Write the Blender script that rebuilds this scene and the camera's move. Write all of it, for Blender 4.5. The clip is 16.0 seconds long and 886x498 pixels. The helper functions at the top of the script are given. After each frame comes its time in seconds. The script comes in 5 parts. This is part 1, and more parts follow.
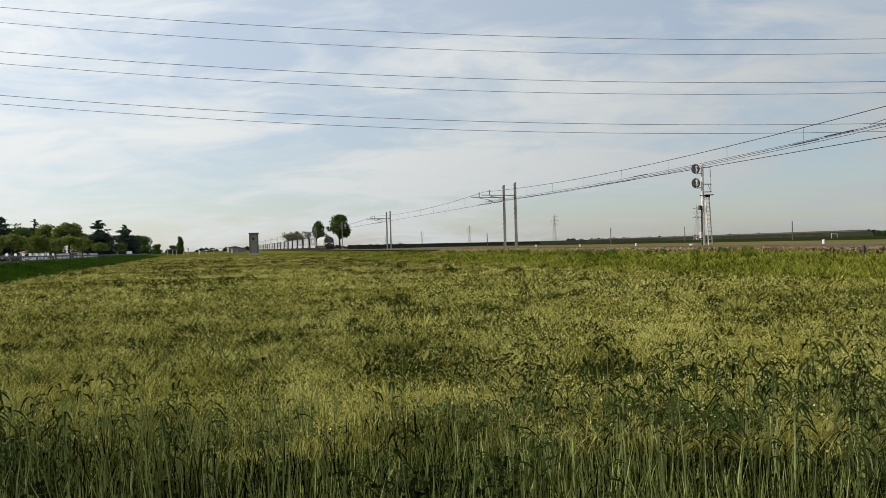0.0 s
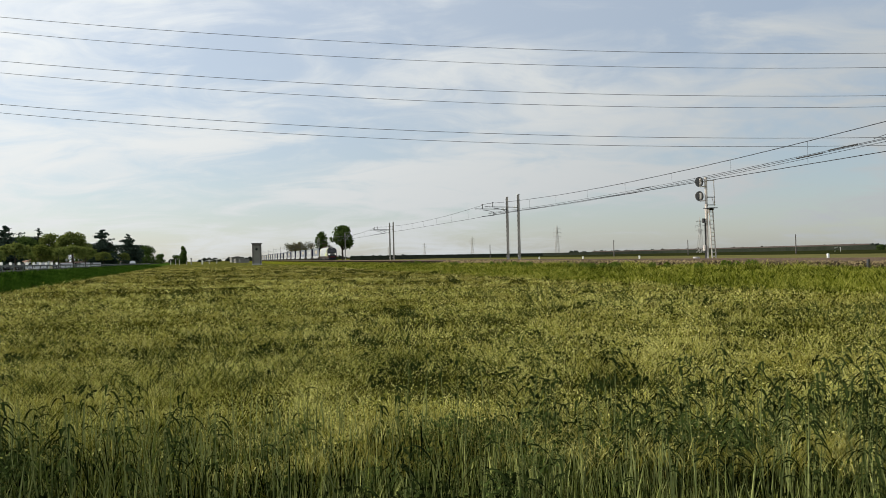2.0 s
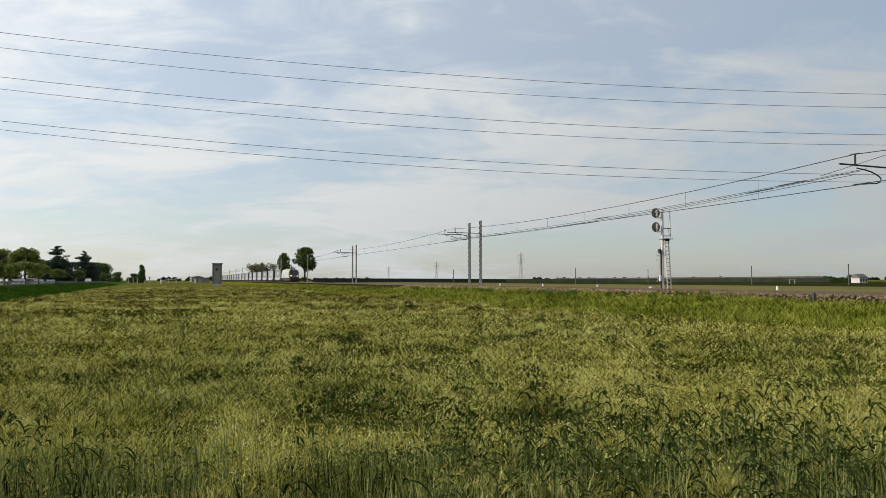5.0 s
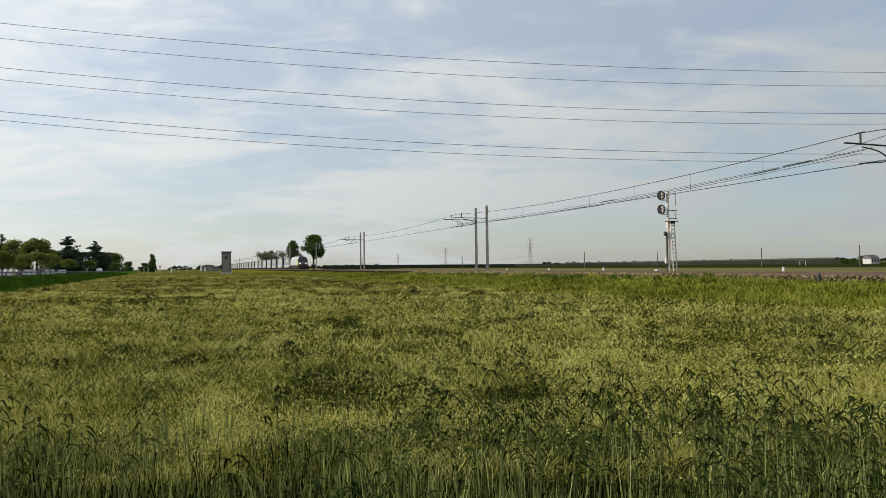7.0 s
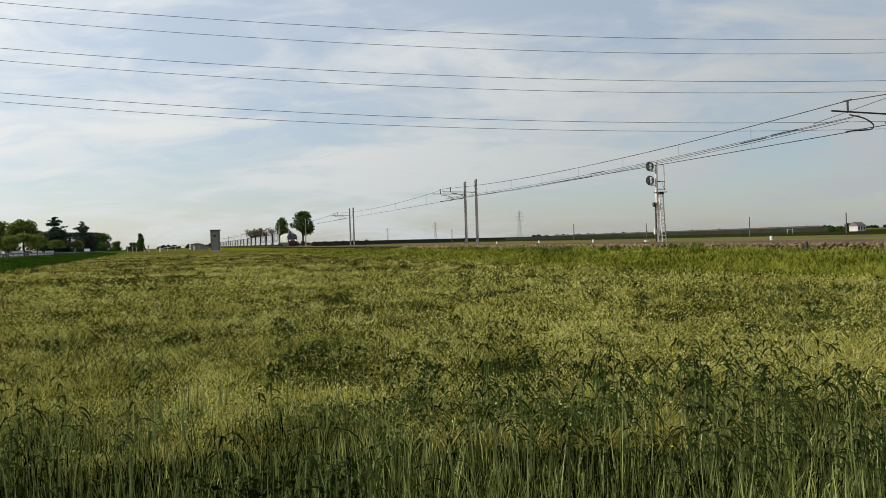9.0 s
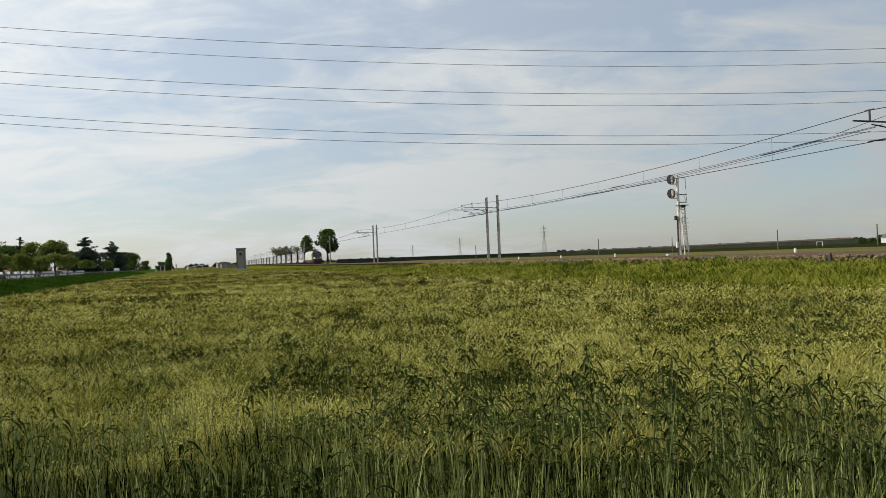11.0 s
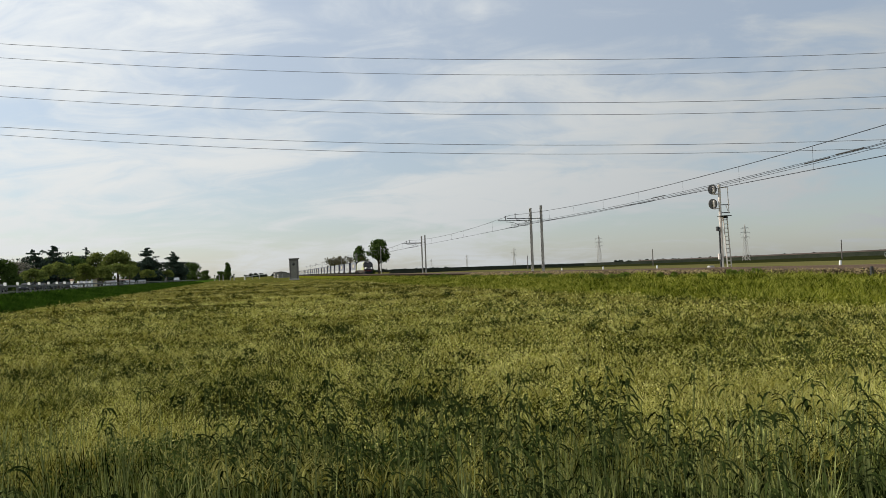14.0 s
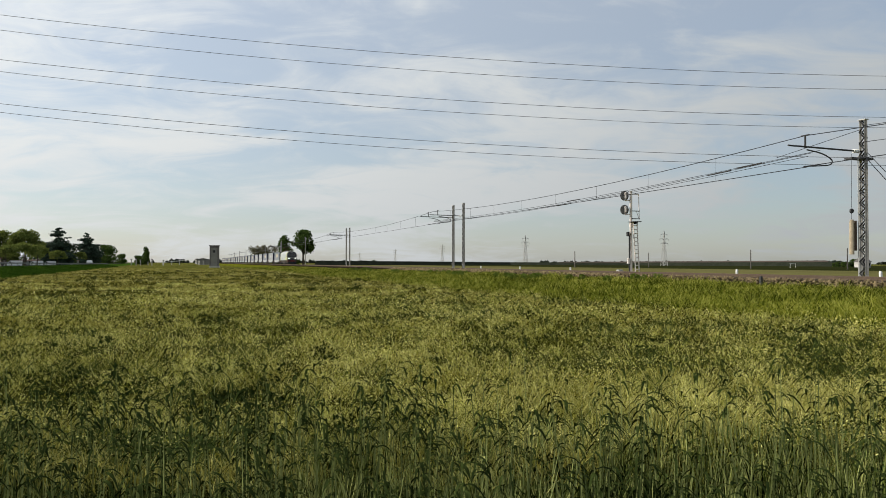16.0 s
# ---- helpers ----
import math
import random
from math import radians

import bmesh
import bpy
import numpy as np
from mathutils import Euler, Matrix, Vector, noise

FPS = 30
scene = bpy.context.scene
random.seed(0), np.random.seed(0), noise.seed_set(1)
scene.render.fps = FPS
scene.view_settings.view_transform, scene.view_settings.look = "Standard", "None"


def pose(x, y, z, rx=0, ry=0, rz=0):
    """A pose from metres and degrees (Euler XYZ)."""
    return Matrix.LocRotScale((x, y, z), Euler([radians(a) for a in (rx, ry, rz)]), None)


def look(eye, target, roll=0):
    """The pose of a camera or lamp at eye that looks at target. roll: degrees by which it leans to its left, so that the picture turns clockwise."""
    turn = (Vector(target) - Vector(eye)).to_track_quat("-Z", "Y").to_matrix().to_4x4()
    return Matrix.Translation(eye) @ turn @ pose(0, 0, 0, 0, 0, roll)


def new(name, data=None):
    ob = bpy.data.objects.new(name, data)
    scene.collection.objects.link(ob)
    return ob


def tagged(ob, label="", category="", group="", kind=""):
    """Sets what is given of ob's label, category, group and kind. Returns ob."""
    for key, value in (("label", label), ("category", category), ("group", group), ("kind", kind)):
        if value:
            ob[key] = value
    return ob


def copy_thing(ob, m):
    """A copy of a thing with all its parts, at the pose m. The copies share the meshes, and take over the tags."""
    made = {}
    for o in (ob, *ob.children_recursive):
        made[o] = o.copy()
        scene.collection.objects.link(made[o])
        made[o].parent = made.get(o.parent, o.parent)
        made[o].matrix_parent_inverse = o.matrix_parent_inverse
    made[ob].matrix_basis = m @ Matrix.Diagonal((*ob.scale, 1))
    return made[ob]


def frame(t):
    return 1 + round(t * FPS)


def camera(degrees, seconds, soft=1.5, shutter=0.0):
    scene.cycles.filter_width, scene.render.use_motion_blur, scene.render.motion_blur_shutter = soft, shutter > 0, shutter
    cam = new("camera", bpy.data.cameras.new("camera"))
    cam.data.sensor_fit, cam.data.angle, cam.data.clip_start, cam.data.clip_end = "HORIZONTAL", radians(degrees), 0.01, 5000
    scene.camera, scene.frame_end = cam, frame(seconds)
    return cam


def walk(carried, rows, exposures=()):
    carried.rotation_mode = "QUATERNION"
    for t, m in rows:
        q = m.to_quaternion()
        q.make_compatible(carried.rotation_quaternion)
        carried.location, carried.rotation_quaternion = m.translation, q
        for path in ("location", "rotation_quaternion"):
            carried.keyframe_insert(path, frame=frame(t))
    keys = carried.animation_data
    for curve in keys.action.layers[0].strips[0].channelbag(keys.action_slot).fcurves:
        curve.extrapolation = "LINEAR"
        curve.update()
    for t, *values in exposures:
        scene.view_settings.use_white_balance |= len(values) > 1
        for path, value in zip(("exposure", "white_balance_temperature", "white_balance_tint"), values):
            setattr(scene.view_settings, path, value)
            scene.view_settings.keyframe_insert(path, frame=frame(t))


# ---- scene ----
cam = camera(62.63, 16.0, soft=0.6)
PATH = [
    (0.0, -0.013, -0.001, 1.642, 1.406, -0.517, 1.566),
    (0.5, -0.014, 0.018, 1.655, 1.317, -0.428, 2.168),
    (1.0, -0.060, 0.015, 1.656, 0.774, -0.322, 1.887),
    (1.5, -0.051, 0.020, 1.659, 1.845, 0.154, 1.277),
    (2.0, -0.047, 0.032, 1.653, 1.620, 0.381, 1.227),
    (2.5, -0.031, 0.041, 1.653, 1.336, 0.267, 1.353),
    (3.0, -0.051, 0.067, 1.652, 0.581, 1.346, 1.387),
    (3.5, -0.057, 0.084, 1.659, -3.879, 2.095, 2.641),
    (4.0, 0.157, -0.047, 1.653, -1.410, 3.333, 1.987),
    (4.2, 0.192, -0.079, 1.730, -1.897, 2.729, 0.477),
    (6.3, 0.635, -0.093, 1.672, -0.155, 1.754, 0.714),
    (6.5, 0.674, -0.103, 1.654, -0.247, 1.400, 1.048),
    (7.0, 0.669, -0.087, 1.666, -0.433, 1.147, 0.721),
    (7.5, 0.692, -0.084, 1.667, 0.056, -0.116, 0.924),
    (8.0, 0.681, -0.088, 1.665, 0.497, -0.458, 1.092),
    (8.5, 0.696, -0.087, 1.665, 0.294, -0.634, 1.454),
    (9.0, 0.664, -0.083, 1.670, -1.230, -0.881, 1.693),
    (9.2, 0.713, -0.080, 1.664, -0.297, 0.038, 1.949),
    (11.3, 1.028, -0.144, 1.629, 1.202, 0.668, 2.434),
    (11.5, 1.023, -0.138, 1.656, 2.795, 1.975, 1.640),
    (12.0, 1.249, -0.046, 1.667, 3.815, 0.691, 2.109),
    (12.5, 1.586, -0.045, 1.669, 4.382, 1.200, 2.045),
    (13.0, 1.898, 0.002, 1.657, 3.787, 1.094, 1.789),
    (13.5, 2.216, 0.036, 1.680, 4.987, 1.437, 1.945),
    (14.0, 2.610, 0.018, 1.677, 5.084, 1.424, 2.176),
    (14.5, 2.947, 0.066, 1.683, 4.154, 2.953, -0.507),
    (15.0, 3.241, 0.069, 1.674, 5.990, 0.826, 1.390),
    (15.5, 3.513, 0.058, 1.674, 3.550, 1.467, 0.068),
    (16.0, 3.626, 0.095, 1.672, -0.521, 0.920, -0.142),
]
walk(cam, [(t, pose(x, y, z, 90 + pitch, roll, yaw)) for t, x, y, z, yaw, pitch, roll in PATH], exposures=[(0, 0.08), (4, 0.07), (8, 0.03), (12, 0.0), (15, -0.04), (16, 0.0)])

# ---- world and sun ----
SUN_AZ, SUN_EL = radians(-84.0), radians(25.0)      # azimuth from +y towards +x
world = bpy.data.worlds.new("sky")
scene.world = world
world.use_nodes = True
wn, wl = world.node_tree.nodes, world.node_tree.links
wn.clear()


def wnode(kind, **props):
    n = wn.new(kind)
    for k, val in props.items():
        if k == "operation":
            n.operation = val
        elif k == "blend_type":
            n.blend_type = val
        elif k == "data_type":
            n.data_type = val
    return n


sky = wn.new("ShaderNodeTexSky")
sky.sky_type = "NISHITA"
sky.sun_disc = False
sky.sun_elevation, sky.sun_rotation = SUN_EL, SUN_AZ
sky.air_density, sky.dust_density, sky.ozone_density = 1.0, 0.6, 3.0
tc = wn.new("ShaderNodeTexCoord")
sep = wn.new("ShaderNodeSeparateXYZ")
wl.new(tc.outputs["Generated"], sep.inputs[0])
zc = wnode("ShaderNodeMath", operation="MAXIMUM")
wl.new(sep.outputs["Z"], zc.inputs[0])
zc.inputs[1].default_value = 0.0
zp = wnode("ShaderNodeMath", operation="ADD")
wl.new(zc.outputs[0], zp.inputs[0])
zp.inputs[1].default_value = 0.22
flat = wnode("ShaderNodeVectorMath", operation="DIVIDE")
wl.new(tc.outputs["Generated"], flat.inputs[0])
comb = wn.new("ShaderNodeCombineXYZ")
for k in range(3):
    wl.new(zp.outputs[0], comb.inputs[k])
wl.new(comb.outputs[0], flat.inputs[1])
cmap = wn.new("ShaderNodeMapping")
cmap.inputs["Rotation"].default_value = (0, 0, radians(-24))
cmap.inputs["Scale"].default_value = (0.8, 1.15, 0.0)
wl.new(flat.outputs[0], cmap.inputs[0])
streak = wn.new("ShaderNodeTexNoise")
streak.inputs["Scale"].default_value = 0.95
streak.inputs["Detail"].default_value = 7
streak.inputs["Roughness"].default_value = 0.52
streak.inputs["Distortion"].default_value = 0.5
wl.new(cmap.outputs[0], streak.inputs["Vector"])
cover = wn.new("ShaderNodeMapRange")
cover.interpolation_type = "SMOOTHSTEP"
cover.inputs["From Min"].default_value, cover.inputs["From Max"].default_value = 0.36, 0.64
cover.inputs["To Min"].default_value, cover.inputs["To Max"].default_value = 0.47, 1.0
wisp = wn.new("ShaderNodeTexNoise")
wisp.inputs["Scale"].default_value = 3.4
wisp.inputs["Detail"].default_value = 8
wisp.inputs["Roughness"].default_value = 0.6
wisp.inputs["Distortion"].default_value = 1.2
wl.new(cmap.outputs[0], wisp.inputs["Vector"])
both = wnode("ShaderNodeMath", operation="MULTIPLY_ADD")
wl.new(wisp.outputs[0], both.inputs[0])
both.inputs[1].default_value = 0.5
wl.new(streak.outputs[0], both.inputs[2])
both2 = wnode("ShaderNodeMath", operation="SUBTRACT")
wl.new(both.outputs[0], both2.inputs[0])
both2.inputs[1].default_value = 0.25
wl.new(both2.outputs[0], cover.inputs["Value"])
lit = wn.new("ShaderNodeVectorMath")
lit.operation = "DOT_PRODUCT"
wl.new(tc.outputs["Generated"], lit.inputs[0])
lit.inputs[1].default_value = (math.sin(SUN_AZ) * math.cos(SUN_EL), math.cos(SUN_AZ) * math.cos(SUN_EL), math.sin(SUN_EL))
glow = wn.new("ShaderNodeMapRange")
glow.inputs["From Min"].default_value, glow.inputs["From Max"].default_value = -0.3, 1.0
glow.inputs["To Min"].default_value, glow.inputs["To Max"].default_value = 0.0, 1.0
wl.new(lit.outputs["Value"], glow.inputs["Value"])
ccol = wn.new("ShaderNodeMix")
ccol.data_type = "RGBA"
ccol.inputs[6].default_value = (3.98, 4.22, 4.32, 1)
ccol.inputs[7].default_value = (8.1, 8.3, 8.25, 1)
wl.new(glow.outputs[0], ccol.inputs[0])
mixc = wn.new("ShaderNodeMix")
mixc.data_type = "RGBA"
wl.new(cover.outputs[0], mixc.inputs[0])
wl.new(sky.outputs[0], mixc.inputs[6])
wl.new(ccol.outputs[2], mixc.inputs[7])
bg = wn.new("ShaderNodeBackground")
haze = wn.new("ShaderNodeMapRange")
haze.inputs["From Min"].default_value, haze.inputs["From Max"].default_value = 0.0, 0.36
haze.inputs["To Min"].default_value, haze.inputs["To Max"].default_value = 0.107, 0.133
wl.new(sep.outputs["Z"], haze.inputs["Value"])
wl.new(haze.outputs[0], bg.inputs["Strength"])
wl.new(mixc.outputs[2], bg.inputs[0])
wout = wn.new("ShaderNodeOutputWorld")
wl.new(bg.outputs[0], wout.inputs[0])

sun = new("sun", bpy.data.lights.new("sun", "SUN"))
sun.data.energy = 4.4
sun.data.angle = radians(2.0)
sun.data.color = (1.0, 0.93, 0.82)
sun_dir = Vector((math.sin(SUN_AZ) * math.cos(SUN_EL), math.cos(SUN_AZ) * math.cos(SUN_EL), math.sin(SUN_EL)))
sun.matrix_world = look(sun_dir * 100, (0, 0, 0))


# ---- materials ----
def mat(name, color, rough=0.8, metal=0.0, var=0.18, scale=3.0, bump=0.0, bscale=30.0, island=0.0, trans=0.0, color2=None, stretch=(1, 1, 1), spec=0.15):
    """A surface with two scales of variation, optional relief and per-piece variation."""
    m = bpy.data.materials.new(name)
    m.use_nodes = True
    nt = m.node_tree
    nodes, links = nt.nodes, nt.links
    p = nodes["Principled BSDF"]
    p.inputs["Roughness"].default_value = rough
    p.inputs["Metallic"].default_value = metal
    p.inputs["Specular IOR Level"].default_value = spec
    geo = nodes.new("ShaderNodeNewGeometry")
    mp = nodes.new("ShaderNodeMapping")
    mp.inputs["Scale"].default_value = stretch
    links.new(geo.outputs["Position"], mp.inputs[0])
    big = nodes.new("ShaderNodeTexNoise")
    big.inputs["Scale"].default_value = scale
    big.inputs["Detail"].default_value = 3
    fine = nodes.new("ShaderNodeTexNoise")
    fine.inputs["Scale"].default_value = scale * 9
    fine.inputs["Detail"].default_value = 4
    links.new(mp.outputs[0], big.inputs["Vector"])
    links.new(mp.outputs[0], fine.inputs["Vector"])
    add = nodes.new("ShaderNodeMath")
    add.operation = "ADD"
    links.new(big.outputs[0], add.inputs[0])
    links.new(fine.outputs[0], add.inputs[1])
    last = add.outputs[0]
    if island:
        isl = nodes.new("ShaderNodeMath")
        isl.operation = "MULTIPLY_ADD"
        links.new(geo.outputs["Random Per Island"], isl.inputs[0])
        isl.inputs[1].default_value = island
        links.new(last, isl.inputs[2])
        last = isl.outputs[0]
    rng = nodes.new("ShaderNodeMapRange")
    rng.inputs["From Min"].default_value, rng.inputs["From Max"].default_value = 0.6, 1.4 + island
    links.new(last, rng.inputs["Value"])
    mix = nodes.new("ShaderNodeMix")
    mix.data_type = "RGBA"
    c2 = color2 or tuple(min(1, c * (1 + var)) for c in color)
    c1 = color if color2 else tuple(c * (1 - var) for c in color)
    mix.inputs[6].default_value = (*c1, 1)
    mix.inputs[7].default_value = (*c2, 1)
    links.new(rng.outputs[0], mix.inputs[0])
    links.new(mix.outputs[2], p.inputs["Base Color"])
    if bump:
        bt = nodes.new("ShaderNodeTexNoise")
        bt.inputs["Scale"].default_value = bscale
        bt.inputs["Detail"].default_value = 5
        links.new(geo.outputs["Position"], bt.inputs["Vector"])
        bp = nodes.new("ShaderNodeBump")
        bp.inputs["Strength"].default_value = bump
        bp.inputs["Distance"].default_value = 0.05
        links.new(bt.outputs[0], bp.inputs["Height"])
        links.new(bp.outputs[0], p.inputs["Normal"])
    if trans:
        tr = nodes.new("ShaderNodeBsdfTranslucent")
        links.new(mix.outputs[2], tr.inputs["Color"])
        ms = nodes.new("ShaderNodeMixShader")
        ms.inputs[0].default_value = trans
        links.new(p.outputs[0], ms.inputs[1])
        links.new(tr.outputs[0], ms.inputs[2])
        links.new(ms.outputs[0], nodes["Material Output"].inputs[0])
    return m


def meadow_mat(name, low, mid, pale, trans=0.0, island=0.6, rough=0.75, patch=0.11):
    """Grass whose colour drifts in patches over the field, with per-blade variation."""
    m = bpy.data.materials.new(name)
    m.use_nodes = True
    nodes, links = m.node_tree.nodes, m.node_tree.links
    p = nodes["Principled BSDF"]
    p.inputs["Roughness"].default_value = rough
    p.inputs["Specular IOR Level"].default_value = 0.0
    geo = nodes.new("ShaderNodeNewGeometry")
    mp = nodes.new("ShaderNodeMapping")
    mp.inputs["Scale"].default_value = (0.7, 1.3, 0.2)
    links.new(geo.outputs["Position"], mp.inputs[0])
    n1 = nodes.new("ShaderNodeTexNoise")
    n1.inputs["Scale"].default_value = patch
    n1.inputs["Detail"].default_value = 4
    n1.inputs["Roughness"].default_value = 0.65
    links.new(mp.outputs[0], n1.inputs["Vector"])
    n2 = nodes.new("ShaderNodeTexNoise")
    n2.inputs["Scale"].default_value = patch * 12
    n2.inputs["Detail"].default_value = 5
    links.new(mp.outputs[0], n2.inputs["Vector"])
    a = nodes.new("ShaderNodeMath")
    a.operation = "MULTIPLY_ADD"
    links.new(n2.outputs[0], a.inputs[0])
    a.inputs[1].default_value = 1.0
    drift = nodes.new("ShaderNodeMath")
    drift.operation = "MULTIPLY_ADD"
    links.new(n1.outputs[0], drift.inputs[0])
    drift.inputs[1].default_value, drift.inputs[2].default_value = 0.95, 0.025
    links.new(drift.outputs[0], a.inputs[2])
    b = nodes.new("ShaderNodeMath")
    b.operation = "MULTIPLY_ADD"
    links.new(geo.outputs["Random Per Island"], b.inputs[0])
    b.inputs[1].default_value = island
    links.new(a.outputs[0], b.inputs[2])
    rng = nodes.new("ShaderNodeMapRange")
    rng.inputs["From Min"].default_value, rng.inputs["From Max"].default_value = 0.74 + island * 0.18, 1.30 + island * 0.82
    links.new(b.outputs[0], rng.inputs["Value"])
    ramp = nodes.new("ShaderNodeValToRGB")
    links.new(rng.outputs[0], ramp.inputs[0])
    e = ramp.color_ramp.elements
    e[0].position, e[0].color = (0.28 if island else 0.1), (*low, 1)
    e[1].position, e[1].color = (0.85 if island else 0.95), (*pale, 1)
    k = e.new(0.5)
    k.color = (*mid, 1)
    links.new(ramp.outputs[0], p.inputs["Base Color"])
    if trans:
        tr = nodes.new("ShaderNodeBsdfTranslucent")
        links.new(ramp.outputs[0], tr.inputs["Color"])
        ms = nodes.new("ShaderNodeMixShader")
        ms.inputs[0].default_value = trans
        links.new(p.outputs[0], ms.inputs[1])
        links.new(tr.outputs[0], ms.inputs[2])
        links.new(ms.outputs[0], nodes["Material Output"].inputs[0])
    else:
        bt = nodes.new("ShaderNodeTexNoise")
        bt.inputs["Scale"].default_value = 5.0
        bt.inputs["Detail"].default_value = 6
        links.new(geo.outputs["Position"], bt.inputs["Vector"])
        bp = nodes.new("ShaderNodeBump")
        bp.inputs["Strength"].default_value = 0.9
        bp.inputs["Distance"].default_value = 0.15
        links.new(bt.outputs[0], bp.inputs["Height"])
        links.new(bp.outputs[0], p.inputs["Normal"])
    return m


M_GROUND = meadow_mat("meadow ground", (0.028, 0.032, 0.007), (0.105, 0.105, 0.022), (0.20, 0.185, 0.055), island=0.0)
# Darkest blades go almost black, a colour stand-in for shadows in the sward.
M_GRASS = meadow_mat("grass blades", (0.010, 0.014, 0.002), (0.265, 0.268, 0.036), (0.82, 0.77, 0.28), trans=0.2, island=0.6)
M_SEED = meadow_mat("grass seed heads", (0.24, 0.22, 0.04), (0.42, 0.39, 0.10), (0.60, 0.57, 0.21), trans=0.3)
# Turf and soil, with the shade between plants put into the colour.
M_SOIL_SHADE = meadow_mat("turf darkened for shade under the grass", (0.010, 0.013, 0.003), (0.036, 0.039, 0.008), (0.10, 0.094, 0.024), island=0.0)
M_FARGRASS = meadow_mat("far meadow grass", (0.125, 0.115, 0.020), (0.30, 0.27, 0.055), (0.58, 0.52, 0.20), trans=0.25, island=0.25)
# Dark end of the leaf colour doubles as shade at the stalk feet.
M_UNDERGROWTH = mat("leafy undergrowth with shaded gaps in its colour", (0.006, 0.012, 0.003), 0.8, color2=(0.12, 0.17, 0.04), scale=4, island=0.9, trans=0.15, spec=0.05)
M_PUFF = meadow_mat("pale seeding grass", (0.08, 0.085, 0.012), (0.435, 0.425, 0.085), (0.78, 0.74, 0.28), trans=0.3, island=0.8)
# Low end nearly black: shade between the near blades put into their colour.
M_TALL = meadow_mat("tall green grass with shade in its colour", (0.002, 0.005, 0.001), (0.105, 0.132, 0.026), (0.43, 0.45, 0.155), trans=0.12)
M_LUSH = meadow_mat("lush bank grass", (0.02, 0.035, 0.004), (0.17, 0.19, 0.018), (0.42, 0.42, 0.09), trans=0.35, patch=0.25)
M_BANK = meadow_mat("bank turf", (0.045, 0.055, 0.005), (0.13, 0.14, 0.012), (0.24, 0.23, 0.035), island=0.0, patch=0.25)
M_DARKBANK = meadow_mat("shaded bank turf", (0.022, 0.05, 0.005), (0.045, 0.095, 0.010), (0.09, 0.14, 0.02), island=0.0, patch=0.2)
M_BANKWEED = mat("bank weed leaves", (0.03, 0.06, 0.007), 0.7, color2=(0.16, 0.21, 0.03), scale=2, island=0.9, trans=0.2, spec=0.05)
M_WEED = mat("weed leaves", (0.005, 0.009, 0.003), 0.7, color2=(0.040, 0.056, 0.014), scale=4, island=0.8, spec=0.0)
M_FOLIAGE = mat("dense green weed foliage", (0.016, 0.026, 0.005), 0.8, color2=(0.075, 0.10, 0.02), scale=4, island=0.8, trans=0.1, spec=0.05)
M_STALK = mat("weed stalks", (0.03, 0.05, 0.010), 0.8, color2=(0.33, 0.36, 0.13), scale=4, island=0.8, trans=0.1, spec=0.03)
M_FLOWER = mat("small yellow flowers", (0.40, 0.36, 0.08), 0.7, color2=(0.55, 0.50, 0.22), island=0.6)
M_BALLAST = mat("ballast bed", (0.010, 0.008, 0.005), 0.95, color2=(0.045, 0.034, 0.021), scale=6, bump=1.0, bscale=9, spec=0.0)
M_STONE = mat("ballast stones", (0.004, 0.0035, 0.002), 0.95, color2=(0.33, 0.255, 0.14), scale=2, island=2.6, spec=0.0)
M_CONC = mat("weathered concrete", (0.36, 0.35, 0.32), 0.9, var=0.2, scale=1.5, bump=0.3, bscale=25)
M_SLEEPER = mat("brown stained sleepers", (0.10, 0.082, 0.062), 0.95, var=0.3, scale=2, spec=0.0)
M_RAIL = mat("rusted rail steel", (0.10, 0.072, 0.052), 0.65, 0.3, var=0.25, scale=2)
M_GALV = mat("galvanised steel", (0.46, 0.45, 0.42), 0.6, 0.15, var=0.2, scale=2)
# Darker than M_GALV: the mast's shaded side put into the steel colour.
M_MAST_SHADE = mat("mast steel, shaded side", (0.25, 0.24, 0.22), 0.7, 0.1, var=0.3, scale=1.5)
M_GUARD = mat("weathered guardrail steel", (0.16, 0.16, 0.155), 0.7, 0.1, var=0.25, scale=1)
M_DARKSTEEL = mat("dark weathered steel", (0.055, 0.055, 0.055), 0.6, 0.4, var=0.3, scale=3)
M_WIRE = mat("overhead wire", (0.035, 0.036, 0.04), 0.6, 0.3, var=0.2)
M_HVWIRE = mat("aluminium conductor", (0.13, 0.135, 0.14), 0.6, 0.3, var=0.15)
M_WHITE = mat("white painted metal", (0.74, 0.74, 0.70), 0.5, var=0.1, scale=3)
M_SIGPAINT = mat("weathered cream signal paint", (0.50, 0.43, 0.38), 0.6, color2=(0.74, 0.69, 0.63), scale=2.5)
M_GREYRIM = mat("worn grey rim", (0.16, 0.155, 0.15), 0.7, var=0.2)
M_SIGNBLACK = mat("black signal plate", (0.03, 0.03, 0.032), 0.6, var=0.2)
M_WOODPOLE = mat("grey timber pole", (0.11, 0.10, 0.09), 0.9, var=0.3, scale=3, stretch=(1, 1, 0.2))
M_WEIGHT = mat("rusty pale counterweight", (0.40, 0.33, 0.23), 0.85, var=0.25, scale=4)
M_BARK = mat("tree bark", (0.07, 0.055, 0.04), 0.9, var=0.35, scale=3, bump=0.5, bscale=12)
M_LEAF = mat("green leaves", (0.022, 0.045, 0.012), 0.6, color2=(0.11, 0.16, 0.04), scale=0.7, island=0.7, trans=0.3, spec=0.0)
